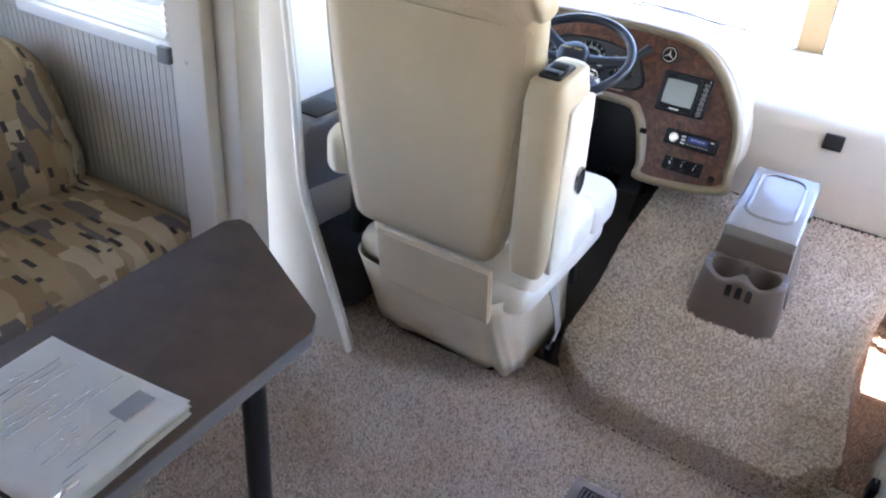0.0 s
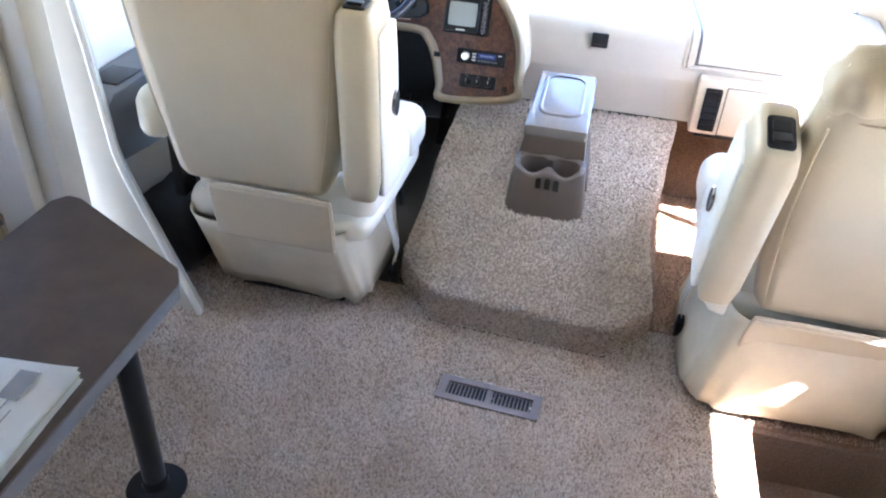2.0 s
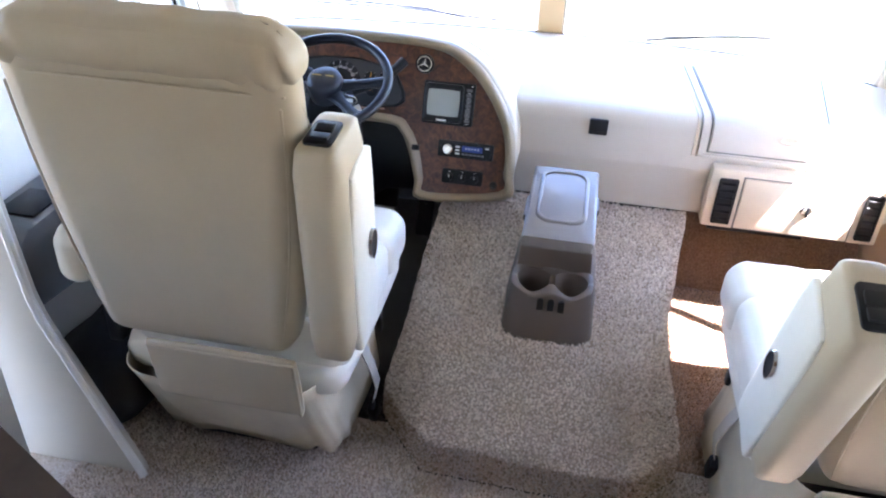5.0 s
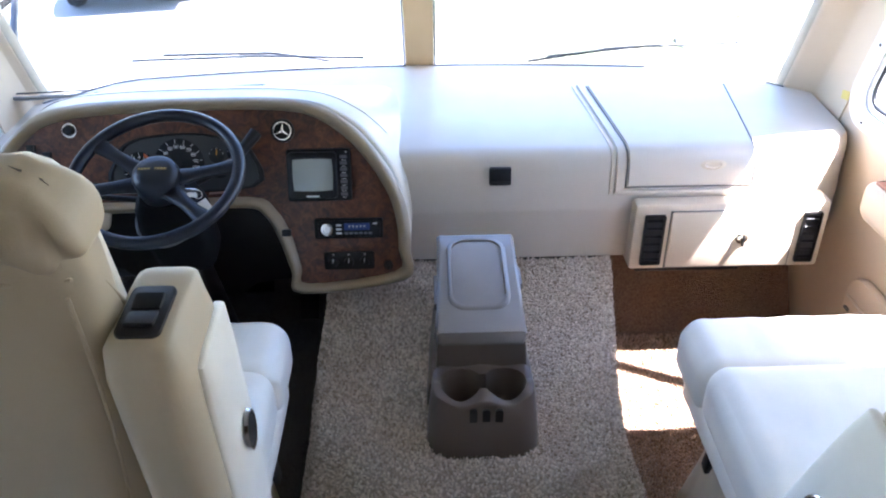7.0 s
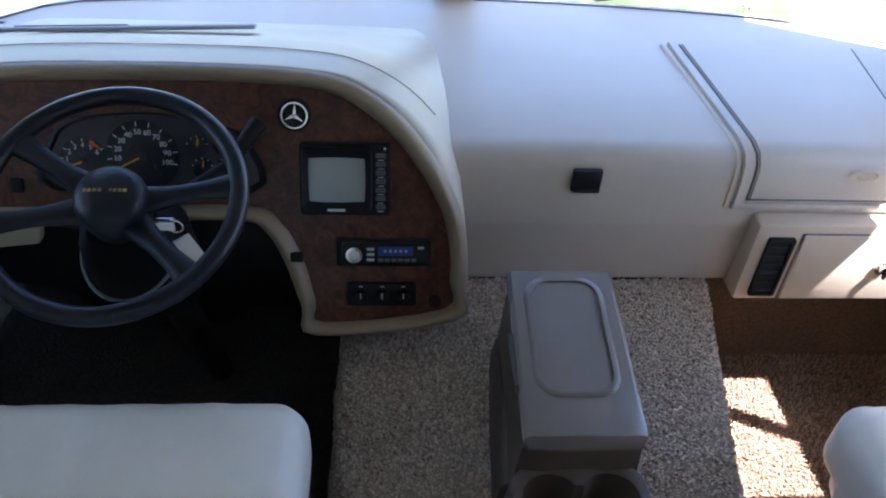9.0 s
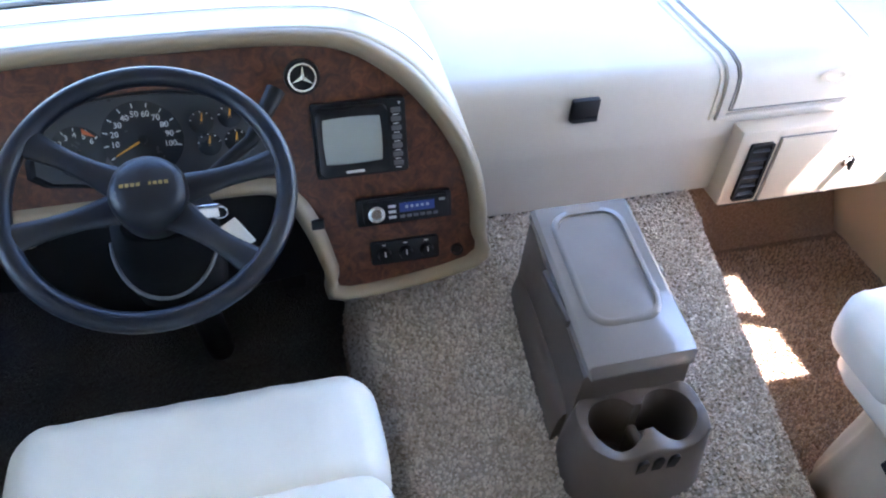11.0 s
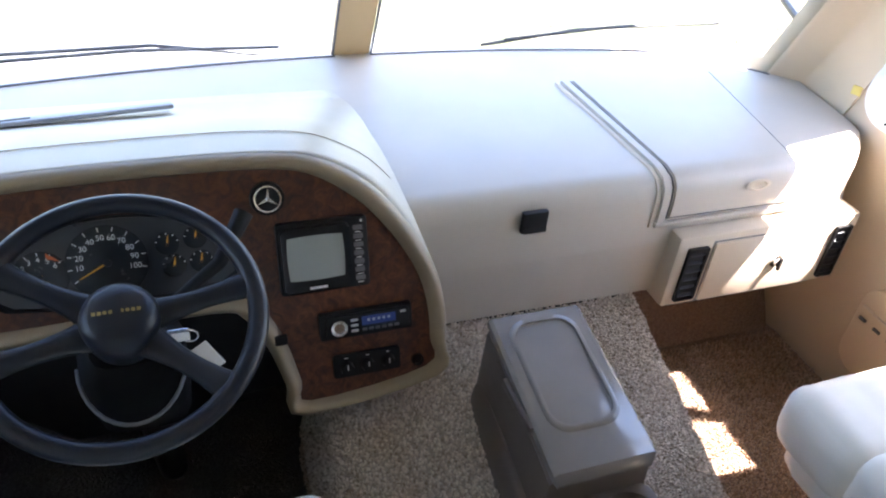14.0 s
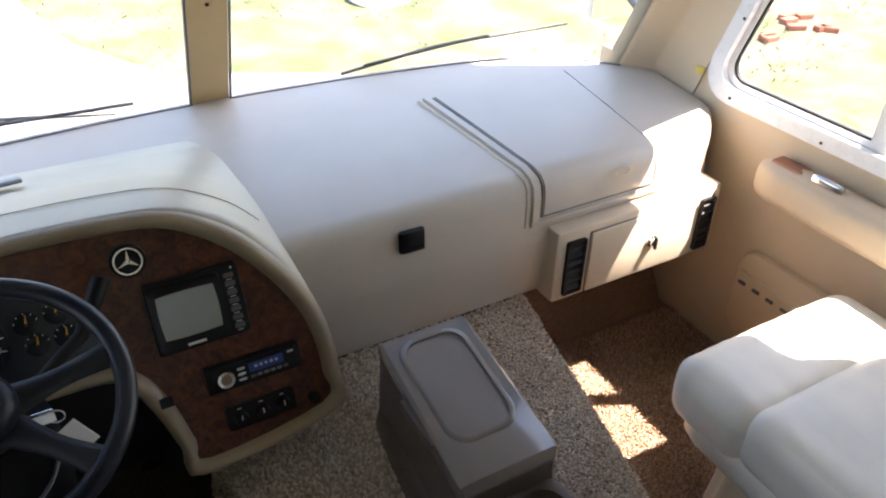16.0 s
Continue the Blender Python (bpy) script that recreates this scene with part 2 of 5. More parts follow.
def mesh_of(name, bm, material, angle=40.0):
    bmesh.ops.recalc_face_normals(bm, faces=bm.faces)
    me = bpy.data.meshes.new(name)
    bm.to_mesh(me)
    bm.free()
    me.materials.append(material)
    smooth_mesh(me, angle)
    return me


def part(name, bm, material, parent, label="", angle=40.0):
    ob = new(name, mesh_of(name, bm, material, angle))
    ob.parent = parent
    return tagged(ob, label)


def piece(name, bm, material, label="", category="", kind="", group="", angle=40.0):
    return tagged(new(name, mesh_of(name, bm, material, angle)), label, category, group, kind)


def box(x0, x1, y0, y1, z0, z1, r=0.0, seg=2, bm=None):
    own = bm is None
    b = bmesh.new() if own or r else bm
    vs = bmesh.ops.create_cube(b, size=1)["verts"]
    for v in vs:
        v.co = Vector(((x0 + x1) / 2 + v.co.x * (x1 - x0), (y0 + y1) / 2 + v.co.y * (y1 - y0), (z0 + z1) / 2 + v.co.z * (z1 - z0)))
    if r:
        bmesh.ops.bevel(b, geom=list(b.edges), offset=r, segments=seg, affect="EDGES", profile=0.5)
        if not own:
            join(bm, b)
            return bm
    return b


def join(bm, other, m=None):
    """Adds the mesh other to bm."""
    if m is not None:
        bmesh.ops.transform(other, matrix=m, verts=other.verts)
    me = bpy.data.meshes.new("tmp")
    other.to_mesh(me)
    other.free()
    bm.from_mesh(me)
    bpy.data.meshes.remove(me)
    return bm


def moved(bm, m):
    bmesh.ops.transform(bm, matrix=m, verts=bm.verts)
    return bm


def prism(outline, depth, axis="z", at=0.0, r=0.0, seg=2):
    """An outline in a plane, pushed along the axis. axis z: (x, y); y: (x, z); x: (y, z)."""
    b = bmesh.new()
    def put(p, d):
        return {"z": (p[0], p[1], at + d), "y": (p[0], at + d, p[1]), "x": (at + d, p[0], p[1])}[axis]
    lo = [b.verts.new(put(p, 0)) for p in outline]
    hi = [b.verts.new(put(p, depth)) for p in outline]
    k = len(outline)
    b.faces.new(lo), b.faces.new(hi[::-1])
    for i in range(k):
        b.faces.new((lo[i], hi[i], hi[(i + 1) % k], lo[(i + 1) % k]))
    bmesh.ops.recalc_face_normals(b, faces=b.faces)
    if r:
        bmesh.ops.bevel(b, geom=list(b.edges), offset=r, segments=seg, affect="EDGES", profile=0.5, clamp_overlap=True)
    return b


def loft(rings, close=True, caps=True):
    """Skin through rings of equally many points."""
    b = bmesh.new()
    vs = [[b.verts.new(p) for p in ring] for ring in rings]
    k = len(vs[0])
    for a, c in zip(vs, vs[1:]):
        for i in range(k if close else k - 1):
            b.faces.new((a[i], a[(i + 1) % k], c[(i + 1) % k], c[i]))
    if caps and close:
        b.faces.new(vs[0][::-1]), b.faces.new(vs[-1])
    return b


def hoop(profile, seg=32, m=None):
    """A lathe of a closed profile: a ring with a hole."""
    prof = list(profile) + [profile[0]]
    rings = [[(r * math.cos(2 * math.pi * i / seg), r * math.sin(2 * math.pi * i / seg), z) for i in range(seg)] for r, z in prof]
    b = loft(rings, caps=False)
    bmesh.ops.remove_doubles(b, verts=b.verts, dist=1e-6)
    return moved(b, m) if m is not None else b


def turned(profile, seg=32, m=None):
    """A lathe: (radius, height) pairs round z."""
    rings = [[(r * math.cos(2 * math.pi * i / seg), r * math.sin(2 * math.pi * i / seg), z) for i in range(seg)] for r, z in profile]
    b = loft(rings)
    return moved(b, m) if m is not None else b


def tube(points, r, seg=10, closed=False):
    """A round bar along points."""
    pts = [Vector(p) for p in points]
    rings = []
    k = len(pts)
    for i, p in enumerate(pts):
        a = pts[i - 1] if closed or i else p
        c = pts[(i + 1) % k] if closed or i < k - 1 else p
        t = (c - a).normalized()
        u = t.orthogonal().normalized() if not rings else (u - t * u.dot(t)).normalized()
        w = t.cross(u)
        rr = r(i / (k - 1)) if callable(r) else r
        rings.append([p + rr * (math.cos(2 * math.pi * j / seg) * u + math.sin(2 * math.pi * j / seg) * w) for j in range(seg)])
    if closed:
        rings.append(rings[0])
        b = loft(rings, caps=False)
        bmesh.ops.remove_doubles(b, verts=b.verts, dist=1e-5)
        return b
    return loft(rings)


def soft(sx, sy, sz, r, n=10, puff=0.0, wrinkle=0.0, seed=0.0):
    """A rounded, slightly stuffed block about the origin."""
    b = bmesh.new()
    bmesh.ops.create_cube(b, size=2)
    bmesh.ops.subdivide_edges(b, edges=list(b.edges), cuts=n, use_grid_fill=True)
    h = Vector((sx / 2, sy / 2, sz / 2))
    for v in b.verts:
        q = v.co.copy()
        e = q
        p = Vector((e.x * h.x, e.y * h.y, e.z * h.z))
        inner = Vector([max(-(h[i] - r), min(h[i] - r, p[i])) for i in range(3)])
        d = p - inner
        if d.length > 1e-9:
            p = inner + d.normalized() * min(r, d.length if max(abs(x) for x in d) < r * 0.999 else r)
        if puff:
            for i in range(3):
                if abs(q[i]) > 0.999:
                    j, k = (i + 1) % 3, (i + 2) % 3
                    p[i] += math.copysign(puff * (1 - q[j] ** 2) * (1 - q[k] ** 2), q[i])
        if wrinkle:
            p += Vector((0, 0, 1)) * wrinkle * noise.noise(Vector((p.x * 22, p.y * 5, seed)))
        v.co = p
    return b


def ring_frame(outer, inner, depth, axis="y", at=0.0):
    """A frame between two outlines with as many points."""
    b = bmesh.new()
    def put(p, d):
        return {"z": (p[0], p[1], at + d), "y": (p[0], at + d, p[1]), "x": (at + d, p[0], p[1])}[axis]
    k = len(outer)
    rows = [[b.verts.new(put(p, d)) for p in o] for o, d in ((outer, 0), (inner, 0), (inner, depth), (outer, depth))]
    for a, c in zip(rows, rows[1:] + rows[:1]):
        for i in range(k):
            b.faces.new((a[i], a[(i + 1) % k], c[(i + 1) % k], c[i]))
    return b


def round_rect(x0, x1, z0, z1, r, n=6):
    pts = []
    for cx, cz, a in ((x1 - r, z1 - r, 0), (x0 + r, z1 - r, 90), (x0 + r, z0 + r, 180), (x1 - r, z0 + r, 270)):
        for i in range(n + 1):
            t = radians(a + 90 * i / n)
            pts.append((cx + r * math.cos(t), cz + r * math.sin(t)))
    return pts


def lettering(text, size, m, material, parent, name="lettering"):
    c = bpy.data.curves.new(name, "FONT")
    c.body, c.size, c.align_x, c.align_y, c.extrude = text, size, "CENTER", "CENTER", 0.0004
    tmp = bpy.data.objects.new("tmp", c)
    scene.collection.objects.link(tmp)
    bpy.context.view_layer.update()
    me = bpy.data.meshes.new_from_object(tmp.evaluated_get(bpy.context.evaluated_depsgraph_get()))
    bpy.data.objects.remove(tmp)
    bpy.data.curves.remove(c)
    me.transform(m)
    me.materials.append(material)
    ob = new(name, me)
    ob.parent = parent
    return ob


# ---- the large structure ----
XL, XR, ZC = -1.34, 1.42, 2.0
GROUND = -0.85


def smooth_line(pts, n=4, closed=True):
    out = []
    k = len(pts)
    for i in range(k if closed else k - 1):
        p0, p1, p2, p3 = (pts[(i + d) % k] if closed else pts[max(0, min(k - 1, i + d))] for d in (-1, 0, 1, 2))
        for j in range(n):
            t = j / n
            out.append(tuple(0.5 * (2 * b + (c - a) * t + (2 * a - 5 * b + 4 * c - d) * t * t + (3 * b - a - 3 * c + d) * t ** 3) for a, b, c, d in zip(p0, p1, p2, p3)))
    return out if closed else out + [tuple(pts[-1])]


def pile(xs, ys, keep, z0=0.0, amp=0.006):
    """A carpet sheet over grid lines, with uneven tufts and a folded-down rim."""
    b = bmesh.new()
    grid = {}
    for i, x in enumerate(xs):
        for j, y in enumerate(ys):
            h = amp * noise.noise(Vector((x * 95, y * 95, 0.3))) + 0.6 * amp * noise.noise(Vector((x * 38, y * 38, 4.1)))
            grid[i, j] = b.verts.new((x, y, z0 + h))
    for i in range(len(xs) - 1):
        for j in range(len(ys) - 1):
            if keep((xs[i] + xs[i + 1]) / 2, (ys[j] + ys[j + 1]) / 2):
                b.faces.new((grid[i, j], grid[i + 1, j], grid[i + 1, j + 1], grid[i, j + 1]))
    loose = [v for v in b.verts if not v.link_faces]
    bmesh.ops.delete(b, geom=loose, context="VERTS")
    rim = [e for e in b.edges if e.is_boundary]
    ext = bmesh.ops.extrude_edge_only(b, edges=rim)["geom"]
    for v in ext:
        if isinstance(v, bmesh.types.BMVert):
            v.co.z = z0 - 0.03
    return b


def steps(a, b, d):
    n = max(1, round((b - a) / d))
    return [a + (b - a) * i / n for i in range(n + 1)]


def pile_material(name, dark, mid, light):
    m, n, l, b = nodes_of(name)
    g = n.new("ShaderNodeNewGeometry")
    r = ramp_node(n, l, g.outputs["Random Per Island"], [(0.0, dark), (0.35, mid), (1.0, light)])
    k = ramp_node(n, l, noise_node(n, l, 3.5, 6).outputs["Fac"], [(0.28, (0.74, 0.70, 0.66)), (0.55, (1, 1, 1)), (0.8, (1.08, 1.08, 1.08))])
    x = n.new("ShaderNodeMix")
    x.data_type, x.blend_type = "RGBA", "MULTIPLY"
    x.inputs[0].default_value = 1
    l.new(r.outputs[0], x.inputs[6]), l.new(k.outputs[0], x.inputs[7])
    l.new(x.outputs[2], b.inputs["Base Color"])
    b.inputs["Roughness"].default_value = 0.95
    b.inputs["Specular IOR Level"].default_value = 0.1
    return m


PILE = pile_material("pile", (0.40, 0.325, 0.255), (0.67, 0.575, 0.48), (0.86, 0.785, 0.695))
PILE_FLOOR = pile_material("pile_floor", (0.33, 0.26, 0.20), (0.56, 0.465, 0.38), (0.73, 0.65, 0.56))
# browner yarn for soiling, and for the shade on the cover's upright foot
PILE_SOILED_SHADED = pile_material("pile_soiled_shaded", (0.26, 0.195, 0.14), (0.47, 0.37, 0.285), (0.64, 0.53, 0.43))
PILE_BROWN = pile_material("pile_brown", (0.33, 0.215, 0.145), (0.49, 0.34, 0.24), (0.60, 0.44, 0.325))


def tufts(name, pts, nrm, material, label, seed, parent=None, h=0.009, r=0.0036):
    """Blunt leaning yarn ends on a surface, as one sheet."""
    g = np.random.default_rng(seed)
    pts, nrm = np.asarray(pts, float), np.asarray(nrm, float)
    k = len(pts)
    t1 = np.cross(nrm, (0.31, 0.87, 0.23))
    t1 /= np.linalg.norm(t1, axis=1)[:, None]
    t2 = np.cross(nrm, t1)
    a0 = g.uniform(0, 6.28, k)
    la, lm = g.uniform(0, 6.28, k), g.uniform(0.1, 0.55, k) * h
    lean = (np.cos(la) * lm)[:, None] * t1 + (np.sin(la) * lm)[:, None] * t2
    hh = (h * g.uniform(0.6, 1.15, k))[:, None]
    rr = (r * g.uniform(0.75, 1.25, k))[:, None]
    out = []
    for lev, sc, tw in ((0, 1.0, 0.0), (1, 0.8, 0.6)):
        for j in range(3):
            a = a0 + tw + j * 2.0944
            out.append(pts + lev * (hh * nrm + lean) - (1 - lev) * 0.003 * nrm + rr * sc * (np.cos(a)[:, None] * t1 + np.sin(a)[:, None] * t2))
    v = np.stack(out, 1).reshape(-1, 3)
    base = np.arange(k)[:, None] * 6
    quads = np.concatenate([base + np.array(q) for q in ((0, 1, 4, 3), (1, 2, 5, 4), (2, 0, 3, 5))])
    tops = base + np.array((3, 4, 5))
    me = bpy.data.meshes.new(name)
    me.from_pydata(v.tolist(), [], quads.tolist() + tops.tolist())
    me.materials.append(material)
    ob = new(name, me)
    if parent:
        ob.parent = parent
        return tagged(ob, label, kind="stuff")
    return tagged(ob, label, "carpet", kind="stuff")


def spread(x0, x1, y0, y1, d, seed, z=0.0):
    g = np.random.default_rng(seed)
    gx, gy = np.meshgrid(np.arange(x0, x1, d), np.arange(y0, y1, d))
    q = np.stack([gx.ravel(), gy.ravel(), np.full(gx.size, z)], 1)
    q[:, :2] += g.uniform(-0.4, 0.4, (len(q), 2)) * d
    return q


def inside(q, poly):
    hit = np.zeros(len(q), bool)
    for (xa, ya), (xb, yb) in zip(poly, poly[1:] + poly[:1]):
        hit ^= ((ya > q[:, 1]) != (yb > q[:, 1])) & (q[:, 0] < (xb - xa) * (q[:, 1] - ya) / (yb - ya + 1e-12) + xa)
    return hit


q = spread(-1.14, 0.925, -1.25, 0.455, 0.0068, 11)
c26, s26 = math.cos(radians(-2.6)), math.sin(radians(-2.6))
reg = [(0.135 + x * c26 - y * s26, -0.040 + x * s26 + y * c26) for x, y in ((-0.165, -0.053), (0.165, -0.053), (0.165, 0.053), (-0.165, 0.053))]
cover = [(-0.31, 0.46), (-0.31, 0.50), (-0.14, 0.30), (0.47, 0.28), (0.62, 0.43), (0.62, 0.46)]
q = q[~inside(q, reg) & ~inside(q, cover) & (np.hypot(q[:, 0] + 0.672, q[:, 1] + 0.635) > 0.078)]
tufts("carpet_pile", q, np.tile((0, 0, 1.0), (len(q), 1)), PILE_FLOOR, "greige cut-pile carpet yarn with brown flecks", 3)
q = np.concatenate([spread(0.65, 1.41, 0.47, 1.62, 0.0085, 12), spread(0.945, 1.37, 0.09, 0.45, 0.0085, 13)])
q = q[~((q[:, 1] > 1.50))]
tufts("carpet_pile", q, np.tile((0, 0, 1.0), (len(q), 1)), PILE_BROWN, "brown cut-pile carpet yarn in the footwell", 4)

xs = steps(XL, -1.15, 0.03) + steps(-1.15, 0.93, 0.0075)[1:] + steps(0.93, XR, 0.03)[1:]
ys = steps(-3.3, -1.3, 0.04) + steps(-1.3, 0.46, 0.0075)[1:]
floor = piece("floor", pile(xs, ys, lambda x, y: (x < 0.93 or y < -0.85) and not (x > 0.93 and y > -0.85) and (x < 0.93)), CARPET,
              "greige cut-pile carpet floor with brown flecks", "floor", "structure", angle=180)
piece("floor_cab_right", pile(steps(0.62, XR, 0.012), steps(0.46, 2.0, 0.02), lambda x, y: True), CARPET_BROWN,
      "brown carpet in the passenger footwell", "floor", "structure", angle=180)
piece("floor_entry", pile(steps(0.934, XR, 0.012), steps(0.08, 0.458, 0.012), lambda x, y: True, 0.002), CARPET_BROWN,
      "brown carpet beside the entry step", "floor", "structure", angle=180)
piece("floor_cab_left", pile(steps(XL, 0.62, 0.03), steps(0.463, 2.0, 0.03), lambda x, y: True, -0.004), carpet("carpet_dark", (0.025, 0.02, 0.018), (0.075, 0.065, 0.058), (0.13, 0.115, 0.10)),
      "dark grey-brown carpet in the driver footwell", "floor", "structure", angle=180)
well = box(0.93, XR, -0.85, 0.08, -0.24, -0.20)
box(0.93, 0.95, -0.85, 0.08, -0.20, -0.004, bm=well)
box(0.95, XR, 0.06, 0.078, -0.20, -0.004, bm=well)
box(0.95, XR, -0.85, -0.83, -0.20, -0.004, bm=well)
piece("entry_step", well, CARPET_BROWN, "brown carpeted entry step well", "step", "structure")


def slanted(y0, y1, z0, z1, r, n=8):
    """A rounded window outline whose front edge leans back."""
    return [(y - 0.34 * (z - 0.86) * max(0.0, (y - y0) / (y1 - y0)), z) for y, z in round_rect(y0, y1, z0, z1, r, n)]


def wall_x(name, x0, x1, y0, y1, z0, z1, hole, material, label, lean=False):
    """A wall across x with one rounded opening (y0, y1, z0, z1, r)."""
    b = bmesh.new()
    if hole is None:
        box(x0, x1, y0, y1, z0, z1, bm=b)
    else:
        h0, h1, k0, k1, r = hole
        inner = slanted(h0, h1, k0, k1, r) if lean else round_rect(h0, h1, k0, k1, r, 8)
        n = len(inner)
        cy, cz = (h0 + h1) / 2 - 0.06 * lean, (k0 + k1) / 2
        outer = []
        for (p, q) in inner:
            dy, dz = p - cy, q - cz
            s = min(((y1 - cy) if dy > 0 else (cy - y0)) / max(abs(dy), 1e-6), ((z1 - cz) if dz > 0 else (cz - z0)) / max(abs(dz), 1e-6))
            outer.append((cy + dy * s, cz + dz * s))
        corners = [(y1, z1), (y0, z1), (y0, z0), (y1, z0)]
        for c in corners:
            i = min(range(n), key=lambda j: (outer[j][0] - c[0]) ** 2 + (outer[j][1] - c[1]) ** 2)
            outer[i] = c
        b = ring_frame(outer, inner, x1 - x0, "x", x0)
    return piece(name, b, material, label, "wall", "structure", angle=30)


wall_x("wall_right", XR, XR + 0.05, 0.10, 1.80, -0.02, ZC, (0.44, 1.53, 0.875, 1.62, 0.10), TAN_WALL, "tan moulded cab side wall with a window opening", True)
wall_x("wall_right_entry", XR, XR + 0.05, -0.847, 0.097, -0.25, ZC, (-0.56, -0.08, 0.92, 1.27, 0.06), OFFWHITE, "off-white entry door with a window")
# unseen wall, left without a window so that little light comes from behind
wall_x("wall_right_rear", XR, XR + 0.05, -3.3, -0.85, -0.25, ZC, None, OFFWHITE, "off-white side wall behind the entry")
wall_x("wall_left", XL - 0.05, XL, 0.09, 1.80, -0.02, ZC, (0.80, 1.47, 0.875, 1.60, 0.10), WHITE, "pale grey cab side wall with a window opening", True)
# unseen opening, added and sized for the light it lets in
wall_x("wall_slide", -2.65, -2.60, -2.6, -0.12, 0.0, ZC, (-2.1, -0.95, 1.02, 1.62, 0.05), WHITE, "white outer wall of the slide-out behind the sofa")
wall_x("wall_left_rear", XL - 0.05, XL, -3.3, -2.6, 0.0, ZC, None, WHITE, "white side wall")
# unseen closing wall, its dark brown chosen to cut the light it bounces
wy = box(XL, XR, -3.36, -3.30, -0.02, ZC)
piece("wall_rear", wy, surface("unseen_wall_brown", (0.20, 0.12, 0.065), 0.5, vary=0.15, big=4, fine=80, bump=0.2), "plain brown rear wall, unseen and kept dark against bounced light", "wall", "structure")
piece("wall_slide_rear", box(-2.65, XL - 0.05, -2.65, -2.6, 0, ZC), WHITE, "white end wall of the slide-out", "wall", "structure")
piece("ceiling", box(-2.66, XR + 0.06, -3.36, 1.9, ZC, ZC + 0.05), CEIL, "plain off-white vinyl ceiling", "ceiling", "structure")
piece("floor_slide", box(-2.65, XL, -2.6, -0.07, -0.03, 0.0), CARPET, "greige carpet under the sofa", "floor", "structure")

# beadboard end wall of the slide-out, with its window
WX0, WX1, WZ0, WZ1 = -2.10, -1.47, 1.03, 1.70
bead = bmesh.new()
box(-2.60, WX0, -0.12, -0.08, 0, ZC, bm=bead)
box(WX1, -1.2, -0.12, -0.08, 0, ZC, bm=bead)
box(WX0, WX1, -0.12, -0.08, 0, WZ0, bm=bead)
box(WX0, WX1, -0.12, -0.08, WZ1, ZC, bm=bead)
bw = piece("wall_beadboard", bead, OFFWHITE, "white beadboard wall with narrow upright grooves", "wall", "structure")
plank = mesh_of("plank", box(-0.0128, 0.0128, -0.003, 0, 0.42, 0.985, 0.0012, 1), OFFWHITE)
for i in range(42):
    ob = new("plank", plank)
    ob.parent = bw
    ob.location = (-1.385 - 0.0285 * i, -0.1203, 0)
    if -1.385 - 0.0285 * i < -2.56:
        break

# upright frame of the slide-out opening and the shaped partition beside it
post = box(-1.36, -1.235, -0.20, -0.125, 0.02, ZC, 0.008)
box(-1.233, -1.15, -0.16, -0.06, 0.0, ZC, 0.01, bm=post)
tr = piece("trim_slide", post, OFFWHITE, "off-white upright trim of the slide-out opening", "trim", "structure")
part("screw", turned([(0.006, 0), (0.006, 0.002), (0.003, 0.003)], 10, pose(-1.30, -0.2005, 1.02, 90)), STEEL, tr)
prof = [(-1.335, 0.0), (-0.930, 0.0), (-0.938, 0.03), (-1.128, 0.53), (-1.146, 0.61), (-1.168, 0.92), (-1.205, 1.25), (-1.225, ZC), (-1.335, ZC)]
pt = piece("partition", prism(prof, 0.03, "y", 0.085, 0.006), OFFWHITE, "cream partition panel that flares towards the floor", "partition", "structure")
edge = tube([(-0.932, 0.081, 0.0), (-1.126, 0.081, 0.53), (-1.144, 0.081, 0.61), (-1.166, 0.081, 0.92), (-1.203, 0.081, 1.25), (-1.223, 0.081, ZC)], 0.012, 8)
part("edge_trim", edge, WHITE, pt, "white edge trim")


def yw(x):
    x = abs(x - 0.02)
    if x <= 1.12:
        return 2.19 - 0.11 * (x / 1.1) ** 2
    t = min(1, (x - 1.12) / 0.28)
    return (1 - t) * 2.075 + t * 1.76


RAKE = 0.46
Z0W, Z1W = 0.835, 1.70
piece("wall_front", box(XL, XR, 2.02, 2.06, -0.02, 0.70), BLACK_MATT, "dark firewall behind the pedals", "wall", "structure")
piece("toe_board", prism([(1.52, 0.004), (1.80, 0.46), (1.84, 0.46), (1.84, 0.004)], 0.74, "x", 0.66), CARPET_BROWN, "brown carpeted toe board in the passenger footwell", "panel", "structure")
piece("wall_front_left", box(XL - 0.05, XL, 1.80, 2.06, -0.02, 0.83), TAN_WALL, "tan side of the footwell", "wall", "structure")
piece("wall_front_right", box(XR, XR + 0.05, 1.803, 2.06, -0.02, 0.83), TAN_WALL, "tan side of the footwell", "wall", "structure")


def strip(xa, xb, za, zb, thick, n=10):
    """A piece of the raked front between two x."""
    rings = []
    for i in range(n + 1):
        x = xa + (xb - xa) * i / n
        rings.append([(x, yw(x) - RAKE * (za - Z0W), za), (x, yw(x) - RAKE * (zb - Z0W), zb), (x, yw(x) - RAKE * (zb - Z0W) + thick, zb), (x, yw(x) - RAKE * (za - Z0W) + thick, za)])
    return loft(rings)


ws = thing("window_1", 0, 0, 0, "two-piece raked windshield with a tan centre post", "windshield", kind="structure")
for xa, xb in ((-1.31, -0.035), (0.075, 1.33)):
    g = part("pane", strip(xa, xb, Z0W - 0.005, Z1W, 0.005), GLASS, ws)
    g.visible_shadow = False
    part("seal", tube([(xa + (xb - xa) * i / 14, yw(xa + (xb - xa) * i / 14) - 0.012, Z0W + 0.002) for i in range(15)], 0.003, 6), GREY_VINYL, ws)
